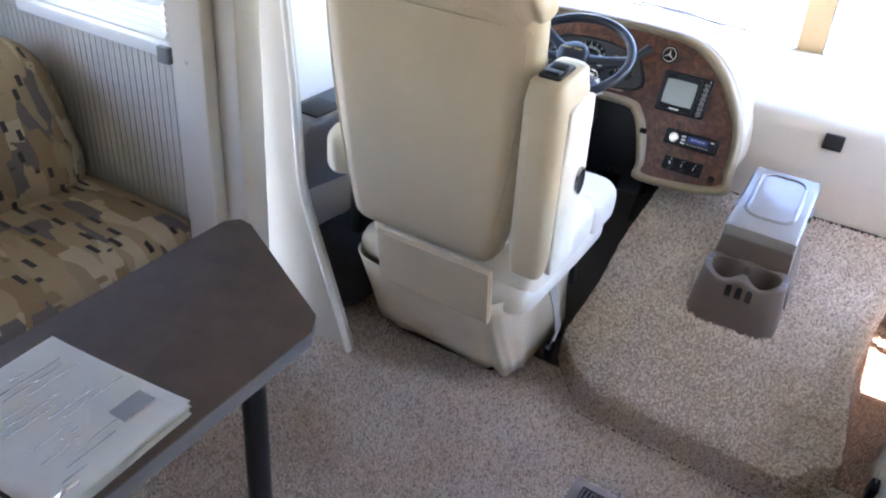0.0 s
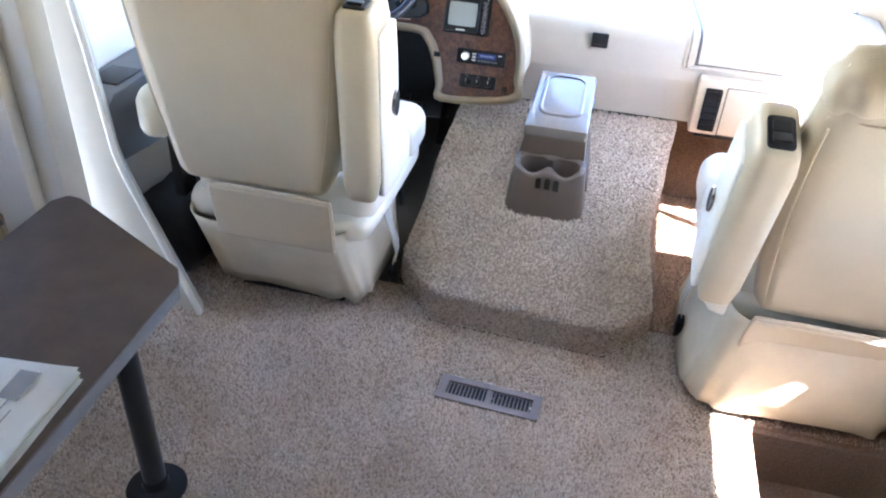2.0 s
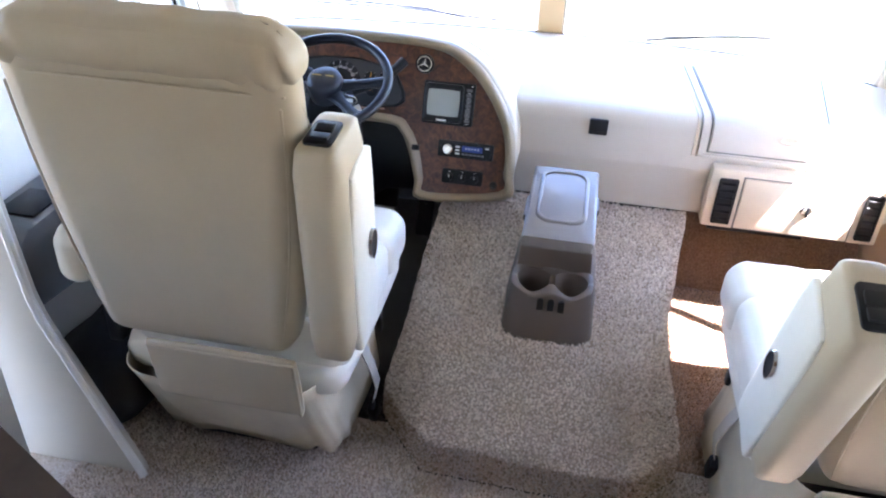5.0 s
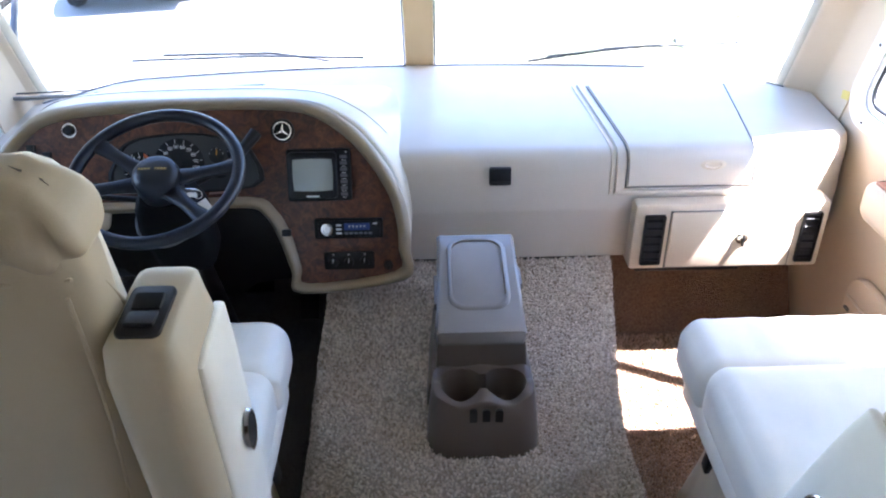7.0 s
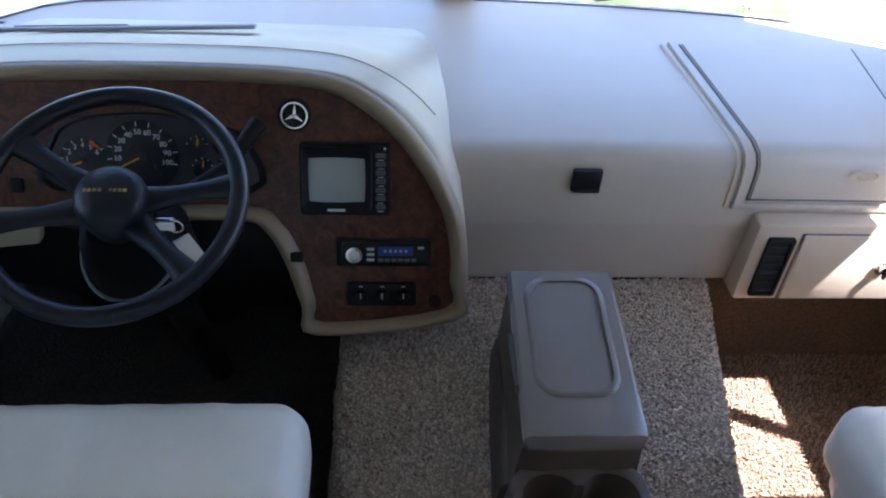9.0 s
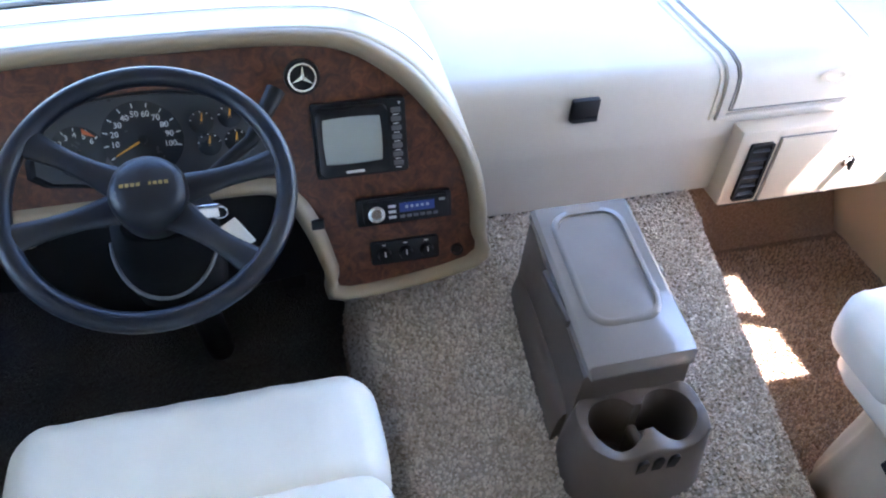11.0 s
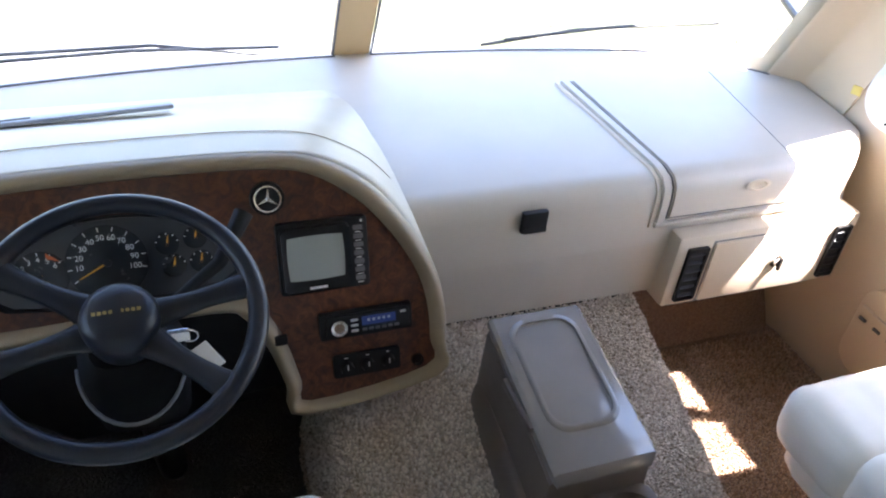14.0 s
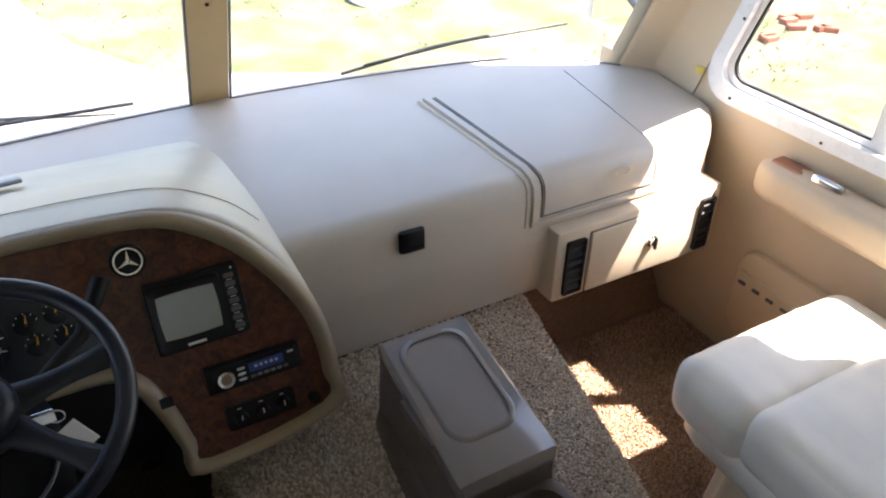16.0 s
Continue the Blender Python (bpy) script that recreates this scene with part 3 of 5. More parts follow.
part("post", strip(-0.035, 0.075, Z0W - 0.01, Z1W, 0.05, 1), surface("tan_post", (0.62, 0.43, 0.22), 0.5, vary=0.06, big=4, fine=300, bump=0.15), ws, "tan centre post")
for sx in (-0.040, 0.080):
    part("seal", tube([(sx, yw(sx) - RAKE * (z - Z0W) - 0.002, z) for z in (Z0W, Z1W)], 0.004, 6), GREY_VINYL, ws)
part("screw", turned([(0.006, 0), (0.005, 0.003)], 8, pose(0.02, yw(0.02) - RAKE * 0.33 - 0.003, Z0W + 0.33, 65)), BLACK, ws)
part("header", strip(XL, XR, Z1W, ZC + 0.02, 0.06, 24), TRIM, ws)
# corner posts between windshield and side windows
for s, nm in ((-1, "trim_corner_left"), (1, "trim_corner_right")):
    xe = 1.33 if s > 0 else -1.31
    xo = XR - 0.006 if s > 0 else XL + 0.006
    rings = []
    for i in range(9):
        z = 0.80 + (ZC - 0.80) * i / 8
        dy = RAKE * (z - Z0W)
        ring = []
        for j in range(8):
            t = j / 7
            x = xe + (xo - xe) * t
            ring.append((x, yw(x) - dy, z))
        ring += [(xo, 1.575 - 0.34 * (z - 0.86), z), (xo + s * 0.05, 1.575 - 0.34 * (z - 0.86), z), (xo + s * 0.05, yw(xo) - dy + 0.05, z), (xe, yw(xe) - dy + 0.06, z)]
        rings.append(ring)
    rings = [[Vector(p) if k < 8 or k > 9 or p[1] < rings[q][7][1] - 0.01 else Vector((p[0], rings[q][7][1] - 0.01, p[2])) for k, p in enumerate(r)] for q, r in enumerate(rings)]
    piece(nm, loft(rings), TAN_WALL, "tan moulded corner post beside the windshield", "trim", "structure", angle=50)


def side_window(name, x, s, y0, y1, label):
    w = thing(name, 0, 0, 0, label, "window", kind="structure")
    out, inn = slanted(y0 - 0.035, y1 + 0.035, 0.84, 1.635, 0.13, 8), slanted(y0 + 0.012, y1 - 0.012, 0.887, 1.588, 0.09, 8)
    part("frame", ring_frame(out, inn, -s * 0.022, "x", x), FRAME_WHITE, w, "white enamelled frame")
    mid = slanted(y0 - 0.01, y1 + 0.01, 0.865, 1.61, 0.11, 8)
    part("inner_frame", ring_frame(mid, slanted(y0 + 0.03, y1 - 0.03, 0.905, 1.57, 0.075, 8), s * 0.02, "x", x + s * 0.002), FRAME_WHITE, w)
    g = part("pane", prism(slanted(y0 + 0.005, y1 - 0.005, 0.885, 1.595, 0.10), s * 0.004, "x", x + s * 0.028), GLASS, w)
    g.visible_shadow = False
    part("rubber", ring_frame(slanted(y0 + 0.028, y1 - 0.028, 0.903, 1.572, 0.077, 8), slanted(y0 + 0.036, y1 - 0.036, 0.911, 1.564, 0.07, 8), s * 0.01, "x", x + s * 0.006), BLACK, w)
    part("mullion", box(min(x, x + s * 0.03), max(x, x + s * 0.03), (y0 + y1) / 2 - 0.045, (y0 + y1) / 2 - 0.002, 0.89, 1.585), FRAME_WHITE, w)
    return w


rwn = side_window("window_2", XR, 1, 0.44, 1.53, "white-framed sliding side window beside the passenger")
side_window("window_3", XL, -1, 0.80, 1.47, "white-framed sliding side window beside the driver")
for yy, zz in ((1.43, 0.862), (1.10, 0.856), (0.75, 0.853), (1.445, 1.10)):
    part("screw", turned([(0.005, 0), (0.004, 0.003)], 8, pose(XR - 0.023, yy, zz, 0, -90)), BLACK, rwn)
piece("window_tag", moved(box(-0.014, 0.014, -0.014, 0.014, 0, 0.003, 0.001), pose(XR - 0.012, 1.575, 0.90, 0, -90, 25)), YELLOW, "small yellow tag stuck on the corner post", "tag")

# blinds and sill in the slide-out window
wd = thing("window_4", 0, 0, 0, "window with white mini blind in the beadboard wall", "window", kind="structure")
g = part("pane", box(WX0, WX1, -0.098, -0.094, WZ0, WZ1), GLASS, wd)
g.visible_shadow = False
part("sill", box(WX0 - 0.05, WX1 + 0.05, -0.15, -0.118, WZ0 - 0.045, WZ0 - 0.005, 0.006), WHITE, wd)
part("bracket", box(WX1 + 0.005, WX1 + 0.052, -0.165, -0.145, WZ0 - 0.055, WZ0 - 0.005, 0.004), GREY_VINYL, wd)
slat = mesh_of("slat", moved(box(WX0 - 0.02, WX1 + 0.02, -0.012, 0.012, -0.0006, 0.0006), pose(0, 0, 0, 35)), WHITE)
for i in range(30):
    ob = new("slat", slat)
    ob.parent = wd
    ob.location = (0, -0.137, WZ0 + 0.02 + i * 0.022)

# ---- outside ----
gr = bmesh.new()
bmesh.ops.create_grid(gr, x_segments=80, y_segments=80, size=400)
for v in gr.verts:
    v.co = Vector((v.co.x, v.co.y + 100, GROUND - 0.02 + 0.0))
piece("ground", gr, GRASS, "dry patchy lawn with bare soil", "ground", "structure")
piece("driveway", prism([(-7.5, -12), (3.9, -12), (3.6, 5.0), (2.0, 6.3), (0.6, 7.0), (0.0, 8.2), (-0.35, 10.0), (-0.8, 40), (-7.5, 40)], 0.03, "z", GROUND - 0.025), CONCRETE, "pale concrete driveway", "driveway", "structure")
rng = random.Random(4)
blades = bmesh.new()
for i in range(22000):
    x, y = rng.uniform(-0.5, 13), rng.uniform(4.2, 22)
    if x < 4.0 and y < 6.5 or noise.noise(Vector((x * 0.5, y * 0.5, 7))) < rng.uniform(-0.35, 0.2):
        continue
    h, a = rng.uniform(0.012, 0.04), rng.uniform(0, 6.28)
    dx, dy = 0.011 * math.cos(a), 0.011 * math.sin(a)
    lx, ly = rng.uniform(-0.05, 0.05), rng.uniform(-0.05, 0.05)
    blades.faces.new([blades.verts.new(p) for p in ((x - dx, y - dy, GROUND - 0.02), (x + dx, y + dy, GROUND - 0.02), (x + lx, y + ly, GROUND - 0.02 + h))])
piece("grass", blades, surface("grass_blade", (0.20, 0.205, 0.095), 0.8, vary=0.4, big=3), "short yellow-green grass tufts", "grass", "stuff")


def parked_car(x, y, rz):
    car = thing("car", x, y, GROUND + 0.006, "slate-blue parked saloon car on the driveway", "car", rz)
    secs = [(-2.15, 0.62, 0.42, 0.70), (-2.05, 0.80, 0.28, 0.80), (-1.3, 0.88, 0.22, 0.90), (0, 0.90, 0.20, 0.94), (1.4, 0.89, 0.22, 0.96), (2.1, 0.82, 0.28, 0.92), (2.2, 0.66, 0.42, 0.80)]
    rings = []
    for yy, w, lo, hi in secs:
        rings.append([(w * cx, yy, lo + (hi - lo) * cz) for cx, cz in ((-0.86, 0), (0.86, 0), (1, 0.25), (1, 0.7), (0.9, 0.97), (0.6, 1.0), (-0.6, 1.0), (-0.9, 0.97), (-1, 0.7), (-1, 0.25))])
    part("body", loft(rings), CAR_PAINT, car, angle=50)
    cab = [[(w * sx, yy, z) for sx, yy, z in ((-1, ya, 0.93), (1, ya, 0.93), (1, yb, 0.93), (-1, yb, 0.93))] for w, ya, yb in ((0.8, -1.0, 1.75),)]
    top = [(-0.58, -0.25, 1.42), (0.58, -0.25, 1.42), (0.58, 1.15, 1.42), (-0.58, 1.15, 1.42)]
    part("cabin", loft([cab[0], top]), CAR_GLASS, car, "dark glazed cabin")
    part("roof", box(-0.57, 0.57, -0.22, 1.12, 1.41, 1.45, 0.02), CAR_PAINT, car)
    part("bumper", box(-0.8, 0.8, -2.24, -2.08, 0.36, 0.56, 0.04), CAR_PAINT, car)
    part("grille", box(-0.38, 0.38, -2.20, -2.12, 0.58, 0.68, 0.01), BLACK, car)
    for s in (-1, 1):
        part("headlight", box(s * 0.58 - 0.16, s * 0.58 + 0.16, -2.16, -2.05, 0.60, 0.73, 0.03), CHROME, car)
        for yy in (-1.35, 1.35):
            w = part("wheel", turned([(0.20, -0.1), (0.31, -0.1), (0.325, -0.05), (0.325, 0.05), (0.31, 0.1), (0.20, 0.1)], 28, pose(s * 0.80, yy, 0.325, 0, 90)), RUBBER, car)
            part("rim", hoop([(0.19, -0.09), (0.2, 0.09), (0.06, 0.11)], 20, pose(s * 0.80, yy, 0.325, 0, 90)), ALU, w)
    return car


parked_car(-4.6, 12.3, 12)


def ext_mirror(x, y, z, s, root):
    m = thing("mirror", x, y, z, "white-housed exterior rear-view mirror on an arm", "mirror", group="exterior mirrors")
    part("housing", soft(0.20, 0.10, 0.30, 0.045, 6), WHITE, m)
    part("glass", box(-0.08, 0.08, -0.056, -0.052, -0.125, 0.125), CHROME, m)
    part("arm", tube([(-s * 0.02, 0.02, 0.14), (-s * 0.10, 0.06, 0.20), (root[0] - x, root[1] - y, root[2] - z)], 0.014, 8), BLACK_METAL, m)


ext_mirror(-1.60, 2.16, 0.93, -1, (-1.37, 1.80, 0.95))
ext_mirror(1.98, 2.75, 0.80, 1, (1.42, 1.78, 0.95))


def wiper(pts, pts2):
    w = thing("wiper", 0, 0, 0, "black windshield wiper resting on the glass", "wiper", group="wipers")
    part("arm", tube(pts, 0.006, 6), GREY_VINYL, w)
    part("blade", tube(pts2, 0.0055, 6), GREY_VINYL, w)


wiper([(-0.25, 2.215, 0.84), (-0.55, 2.17, 0.90), (-0.95, 2.10, 0.92)], [(-0.20, 2.19, 0.87), (-0.6, 2.15, 0.895), (-1.06, 2.07, 0.91)])
wiper([(0.45, 2.20, 0.84), (0.75, 2.14, 0.90), (1.08, 2.05, 0.945)], [(0.52, 2.175, 0.865), (0.85, 2.11, 0.915), (1.20, 2.005, 0.955)])
ms = thing("manhole_ring", 3.4, 8.3, GROUND - 0.02, "weathered round concrete lid lying in the grass", "lid")
part("ring", moved(turned([(0.0, 0.0), (0.36, 0.0), (0.38, 0.04), (0.30, 0.10), (0.12, 0.12), (0.0, 0.12)], 24), pose(0, 0, 0, 8, 0, 0)), CONCRETE, ms)
for i in range(16):
    br = box(-0.1, 0.1, -0.05, 0.05, 0, 0.06, 0.008, 1)
    piece("brick", moved(br, pose(6.6 + rng.uniform(-0.9, 0.9), 5.6 + rng.uniform(-0.7, 0.7), GROUND - 0.02, 0, 0, rng.uniform(0, 180))), RUST, "broken red clay brick on the ground", "brick", group="scattered bricks")


# ---- engine cover ----
CX = 0.178


def engine_cover():
    base = [(-0.305, 1.39), (-0.315, 0.80), (-0.31, 0.50), (-0.135, 0.29), (0.168, 0.282), (0.47, 0.274), (0.62, 0.43), (0.588, 0.85), (0.65, 1.39)]
    low = [(x * 0.99 + 0.002, y + 0.010) for x, y in base]
    top = [(-0.275, 1.39, 0.428), (-0.265, 0.85, 0.362), (-0.235, 0.68, 0.325), (-0.09, 0.58, 0.292), (0.168, 0.572, 0.290), (0.44, 0.566, 0.290), (0.535, 0.68, 0.325), (0.555, 0.85, 0.362), (0.645, 1.39, 0.428)]
    mid = [(x, y, 0.115) for x, y in low]
    b = loft([[(x, y, 0.004) for x, y in base], mid, top], close=True, caps=False)
    tops = [v for v in b.verts if v.co.z > 0.25]
    tops.sort(key=lambda v: math.atan2(v.co.y - 0.9, v.co.x - 0.17))
    b.faces.new(tops)
    bmesh.ops.recalc_face_normals(b, faces=b.faces)
    edges = [e for e in b.edges if not e.is_boundary and e.calc_face_angle(0) > 0.12]
    bmesh.ops.bevel(b, geom=edges, offset=0.014, segments=2, affect="EDGES", profile=0.5, clamp_overlap=True)
    bmesh.ops.triangulate(b, faces=[f for f in b.faces if len(f.verts) > 4])
    for _ in range(7):
        long = [e for e in b.edges if e.calc_length() > 0.014]
        if not long:
            break
        bmesh.ops.subdivide_edges(b, edges=long, cuts=1)
        bmesh.ops.triangulate(b, faces=[f for f in b.faces if len(f.verts) > 4])
    b.normal_update()
    for v in b.verts:
        p = v.co
        v.co = p + v.normal * (0.004 * noise.noise(p * 95) + 0.003 * noise.noise(p * 38) + 0.005 * noise.noise(p * 7))
    t = thing("engine_cover", 0, 0, 0, "greige carpeted engine cover between the two front seats", "engine cover")
    g = np.random.default_rng(21)
    sp, sn = [], []
    for f in b.faces:
        if f.normal.z < -0.2:
            continue
        v = [w.co for w in f.verts]
        for i in range(1, len(v) - 1):
            area = (v[i] - v[0]).cross(v[i + 1] - v[0]).length / 2
            for _ in range(int(area / 4.6e-5 + g.random())):
                u, w = g.random(), g.random()
                if u + w > 1:
                    u, w = 1 - u, 1 - w
                pnt = v[0] + u * (v[i] - v[0]) + w * (v[i + 1] - v[0])
                if abs(pnt.x - CX) > 0.108 or pnt.y < 0.66 or pnt.y > 1.10:
                    sp.append(pnt), sn.append(f.normal.copy())
    part("top", b, CARPET, t, angle=180)
    # the low band's colour carries the upright side's shade as well as scuffing
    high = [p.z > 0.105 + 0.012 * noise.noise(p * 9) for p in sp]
    tufts("carpet_nap", [p for p, k in zip(sp, high) if k], [q for q, k in zip(sn, high) if k], PILE, "greige cut-pile yarn", 5, t, 0.0085, 0.0042)
    tufts("foot_band", [p for p, k in zip(sp, high) if not k], [q for q, k in zip(sn, high) if not k], PILE_SOILED_SHADED, "browner, scuffed cut-pile yarn along the foot, with shade toned in", 6, t, 0.0075, 0.004)
    foot = [(x * 1.012 - 0.002, y - 0.006) for x, y in base[1:-1]]
    part("foot_gap", tube([(x, y, 0.001) for x, y in foot], 0.0035, 6), BLACK_MATT, t, "dark gap along the foot")
    return t


engine_cover()


# ---- dashboard ----
DASHB = thing("dashboard", 0, 0, 0, "beige vinyl dashboard with burl-veneer instrument panel", "dashboard")


def dash_section(x, left=False):
    k = max(0.0, (x - 1.18) / 0.22)
    f = 0.12 * k * k
    y = yw(x) + 0.01
    if left:
        return [(x, 1.42, 0.70), (x, 1.42, 0.812), (x, 1.65, 0.823), (x, y, 0.836), (x, y, 0.70)]
    return [(x, 1.364 + f, 0.440), (x, 1.352 + f, 0.612), (x, 1.3505 + f, 0.626), (x, 1.358 + f, 0.665), (x, 1.358 + f, 0.75), (x, 1.364 + f, 0.782), (x, 1.382 + f, 0.802), (x, 1.42 + f, 0.812),
            (x, 1.65, 0.823), (x, y, 0.836), (x, y, 0.60), (x, 1.60, 0.447)]


part("body", loft([dash_section(x) for x in [-0.30 + 1.70 * i / 44 for i in range(45)]]), DASH, DASHB, angle=35)
part("body", loft([dash_section(x, True) for x in [XL + 1.041 * i / 20 for i in range(21)]]), DASH, DASHB, angle=35)

OUT = [(-0.028, 0.506), (-0.009, 0.585), (-0.008, 0.656), (-0.022, 0.735), (-0.055, 0.808), (-0.102, 0.876), (-0.165, 0.942), (-0.26, 0.997), (-0.37, 1.015), (-0.55, 1.02), (-0.85, 1.015), (-1.03, 0.995), (-1.12, 0.95),
       (-1.20, 0.86), (-1.20, 0.74), (-1.10, 0.715), (-0.80, 0.715), (-0.50, 0.722), (-0.435, 0.70), (-0.395, 0.63), (-0.365, 0.54), (-0.337, 0.474)]
INN = [(-0.056, 0.533), (-0.045, 0.597), (-0.047, 0.665), (-0.062, 0.731), (-0.090, 0.788), (-0.130, 0.846), (-0.190, 0.910), (-0.279, 0.966), (-0.378, 0.984), (-0.55, 0.988), (-0.85, 0.982), (-1.02, 0.962), (-1.10, 0.92),
       (-1.16, 0.85), (-1.155, 0.765), (-1.08, 0.745), (-0.80, 0.745), (-0.475, 0.752), (-0.400, 0.715), (-0.358, 0.64), (-0.334, 0.55), (-0.316, 0.503)]
# the panel's own axes: x across, y up the slope, z out of it
T = 0.36
PN = math.sqrt(1 + T * T)
PM = Matrix(((1, 0, 0, 0), (0, T / PN, -1 / PN, 1.118), (0, 1 / PN, T / PN, 0.45), (0, 0, 0, 1)))


def pv(z):
    return (z - 0.45) * PN


outs = smooth_line([(x, pv(z)) for x, z in OUT], 4)
inns = smooth_line([(x, pv(z)) for x, z in INN], 4)
mids = [((a + c) / 2, (b + d) / 2) for (a, b), (c, d) in zip(outs, inns)]
trimb = loft([[(x, y, -0.03) for x, y in outs], [(x, y, 0.004) for x, y in outs], [(0.7 * a + 0.3 * x, 0.7 * b + 0.3 * y, 0.020) for (a, b), (x, y) in zip(outs, inns)],
              [(x, y, 0.022) for x, y in mids], [(0.2 * a + 0.8 * x, 0.2 * b + 0.8 * y, 0.014) for (a, b), (x, y) in zip(outs, inns)], [(x, y, -0.004) for x, y in inns]], caps=False)
part("surround", moved(trimb, PM), SURROUND, DASHB, "tan moulded surround", 60)
part("veneer", moved(prism(inns, 0.012, "z", -0.013), PM), WOOD, DASHB, "brown burl-wood veneer panel")
bpy.context.view_layer.update()


def hood():
    i0 = outs.index(min((p for p in outs if p[0] > -0.3 and p[1] > pv(0.60)), key=lambda p: p[1]))
    seq = []
    k = i0
    while not (outs[k % len(outs)][0] < -1.15 and outs[k % len(outs)][1] < pv(0.80)):
        seq.append(outs[k % len(outs)])
        k += 1
    def ring(flare, y, zf, shift, lift):
        out = []
        for x, v in seq:
            p = PM @ Vector((x, v, 0.004))
            w = max(0.0, min(1.0, (x + 0.45) / 0.33))
            zz = p.z if p.z < 0.78 else 0.78 + (p.z - 0.78) * zf + lift
            out.append((x + (-0.62 - x) * shift * (1 - w) + flare * w * max(0.12, min(1.0, (p.z - 0.68) / 0.11)), y if y > p.y else p.y + 0.02, zz))
        return out
    front = [tuple(PM @ Vector((x, v, 0.004))) for x, v in seq]
    rings = [front, ring(0.008, 1.33, 0.995, 0.0, 0.0), ring(0.012, 1.42, 0.93, 0.004, 0.008), ring(0.014, 1.52, 0.80, 0.012, 0.016), ring(0.014, 1.65, 0.52, 0.025, 0.026),
             ring(0.010, 1.78, 0.26, 0.045, 0.036), ring(0.004, 1.90, 0.09, 0.07, 0.043), ring(0.0, 1.96, 0.04, 0.08, 0.046)]
    return loft(rings, close=False), [(x, y, z + 0.0015) for x, y, z in rings[2] if z > 0.86]


hood_mesh, crease = hood()
part("crease", tube(crease, 0.0009, 6), SURROUND, DASHB)
hd = part("hood", hood_mesh, COWL, DASHB, "pale tan cowl over the instruments", 60)
so = hd.modifiers.new("thick", "SOLIDIFY")
so.thickness, so.offset = 0.012, -1
# defroster outlet on the cowl
df = bmesh.new()
box(-0.44, 0.44, -0.035, 0.035, 0, 0.012, 0.005, bm=df)
part("defroster", moved(df, pose(-0.955, 1.765, 0.884, -20, 0, 6)), DEFROSTER, DASHB, "grey defroster outlet")
for i in range(3):
    part("slot", moved(box(-0.13, 0.13, -0.007, 0.007, 0, 0.005), pose(-0.955 - 0.28 + 0.28 * i, 1.767 + 0.029 * (i - 1), 0.8935 - 0.0106 * (i - 1), -20, 0, 6)), GREY_VINYL, DASHB)
for sx, sy, sz in ((-0.066, 1.405, 0.812), (-0.110, 1.90, 0.829)):
    part("screw", turned([(0.007, 0), (0.006, 0.004)], 10, pose(sx, sy, sz)), STEEL, DASHB)


def over_dash(x0a, x1a, x0b, x1b, pts, h):
    """A raised band that follows the dash profile; its x drifts from front to back."""
    rings = []
    k = len(pts)
    for i, (y, z, ny, nz) in enumerate(pts):
        t = max(0.0, min(1.0, (y - 1.40) / 0.5))
        a, c = x0a + (x0b - x0a) * t, x1a + (x1b - x1a) * t
        rings.append([(a, y, z - 0.002), (a + 0.002, y + ny * h, z + nz * h), (c - 0.002, y + ny * h, z + nz * h), (c, y, z - 0.002)])
    return loft(rings)


RISE = [(1.358, 0.672, -1, 0), (1.358, 0.75, -1, 0), (1.364, 0.782, -0.9, 0.4), (1.382, 0.802, -0.6, 0.8), (1.42, 0.812, -0.2, 1), (1.65, 0.823, 0, 1), (1.90, 0.833, 0, 1)]
part("rib", over_dash(0.612, 0.624, 0.574, 0.586, RISE, 0.004), TRIM, DASHB)
part("rib", over_dash(0.630, 0.655, 0.592, 0.617, RISE, 0.009), DASH, DASHB)
part("lid", over_dash(0.668, 1.055, 0.632, 1.125, [(1.358, 0.697, -1, 0)] + RISE[1:], 0.006), DASH, DASHB, "beige lid over the passenger bin", 35)
for x_a, drift in ((0.663, -0.036), (1.060, 0.070)):
    part("gap", tube([(x_a + drift * max(0.0, min(1.0, (y - 1.40) / 0.5)), y + ny * 0.001, z + nz * 0.001) for y, z, ny, nz in [(1.358, 0.692, -1, 0)] + RISE[1:]], 0.0022, 6), GREY_VINYL, DASHB)
part("gap", tube([(0.663, 1.3565, 0.692), (1.060, 1.3565, 0.692)], 0.0022, 6), GREY_VINYL, DASHB)
part("ledge", box(0.628, 1.085, 1.346, 1.362, 0.668, 0.684, 0.005), DASH, DASHB)
part("pull", turned([(0.026, 0), (0.030, 0.004), (0.020, 0.006), (0.016, 0.002)], 20, pose(0.925, 1.3515, 0.768, 90) @ Matrix.Diagonal((1.35, 0.6, 1, 1))), TRIM, DASHB)
la = part("latch", box(0.236, 0.304, 1.343, 1.36, 0.712, 0.772, 0.005), BLACK, DASHB, "black latch")
part("lip", box(0.240, 0.300, 1.337, 1.344, 0.716, 0.728, 0.002), BLACK, la)
part("base_gap", box(-0.01, 0.62, 1.372, 1.42, 0.405, 0.4395), BLACK, DASHB)

# lower bin of the passenger side
# black strip put in for the shaded gap below the bin
part("bin_gap_strip", box(0.72, 1.06, 1.325, 1.40, 0.398, 0.417, 0.003), BLACK, DASHB, "black strip standing in for the dark gap under the bin")
part("bin", box(0.69, 1.305, 1.305, 1.42, 0.418, 0.655, 0.012), TRIM, DASHB, "tan lower bin")
part("door_gap", box(0.802, 1.204, 1.3030, 1.3075, 0.424, 0.632), GREY_VINYL, DASHB)
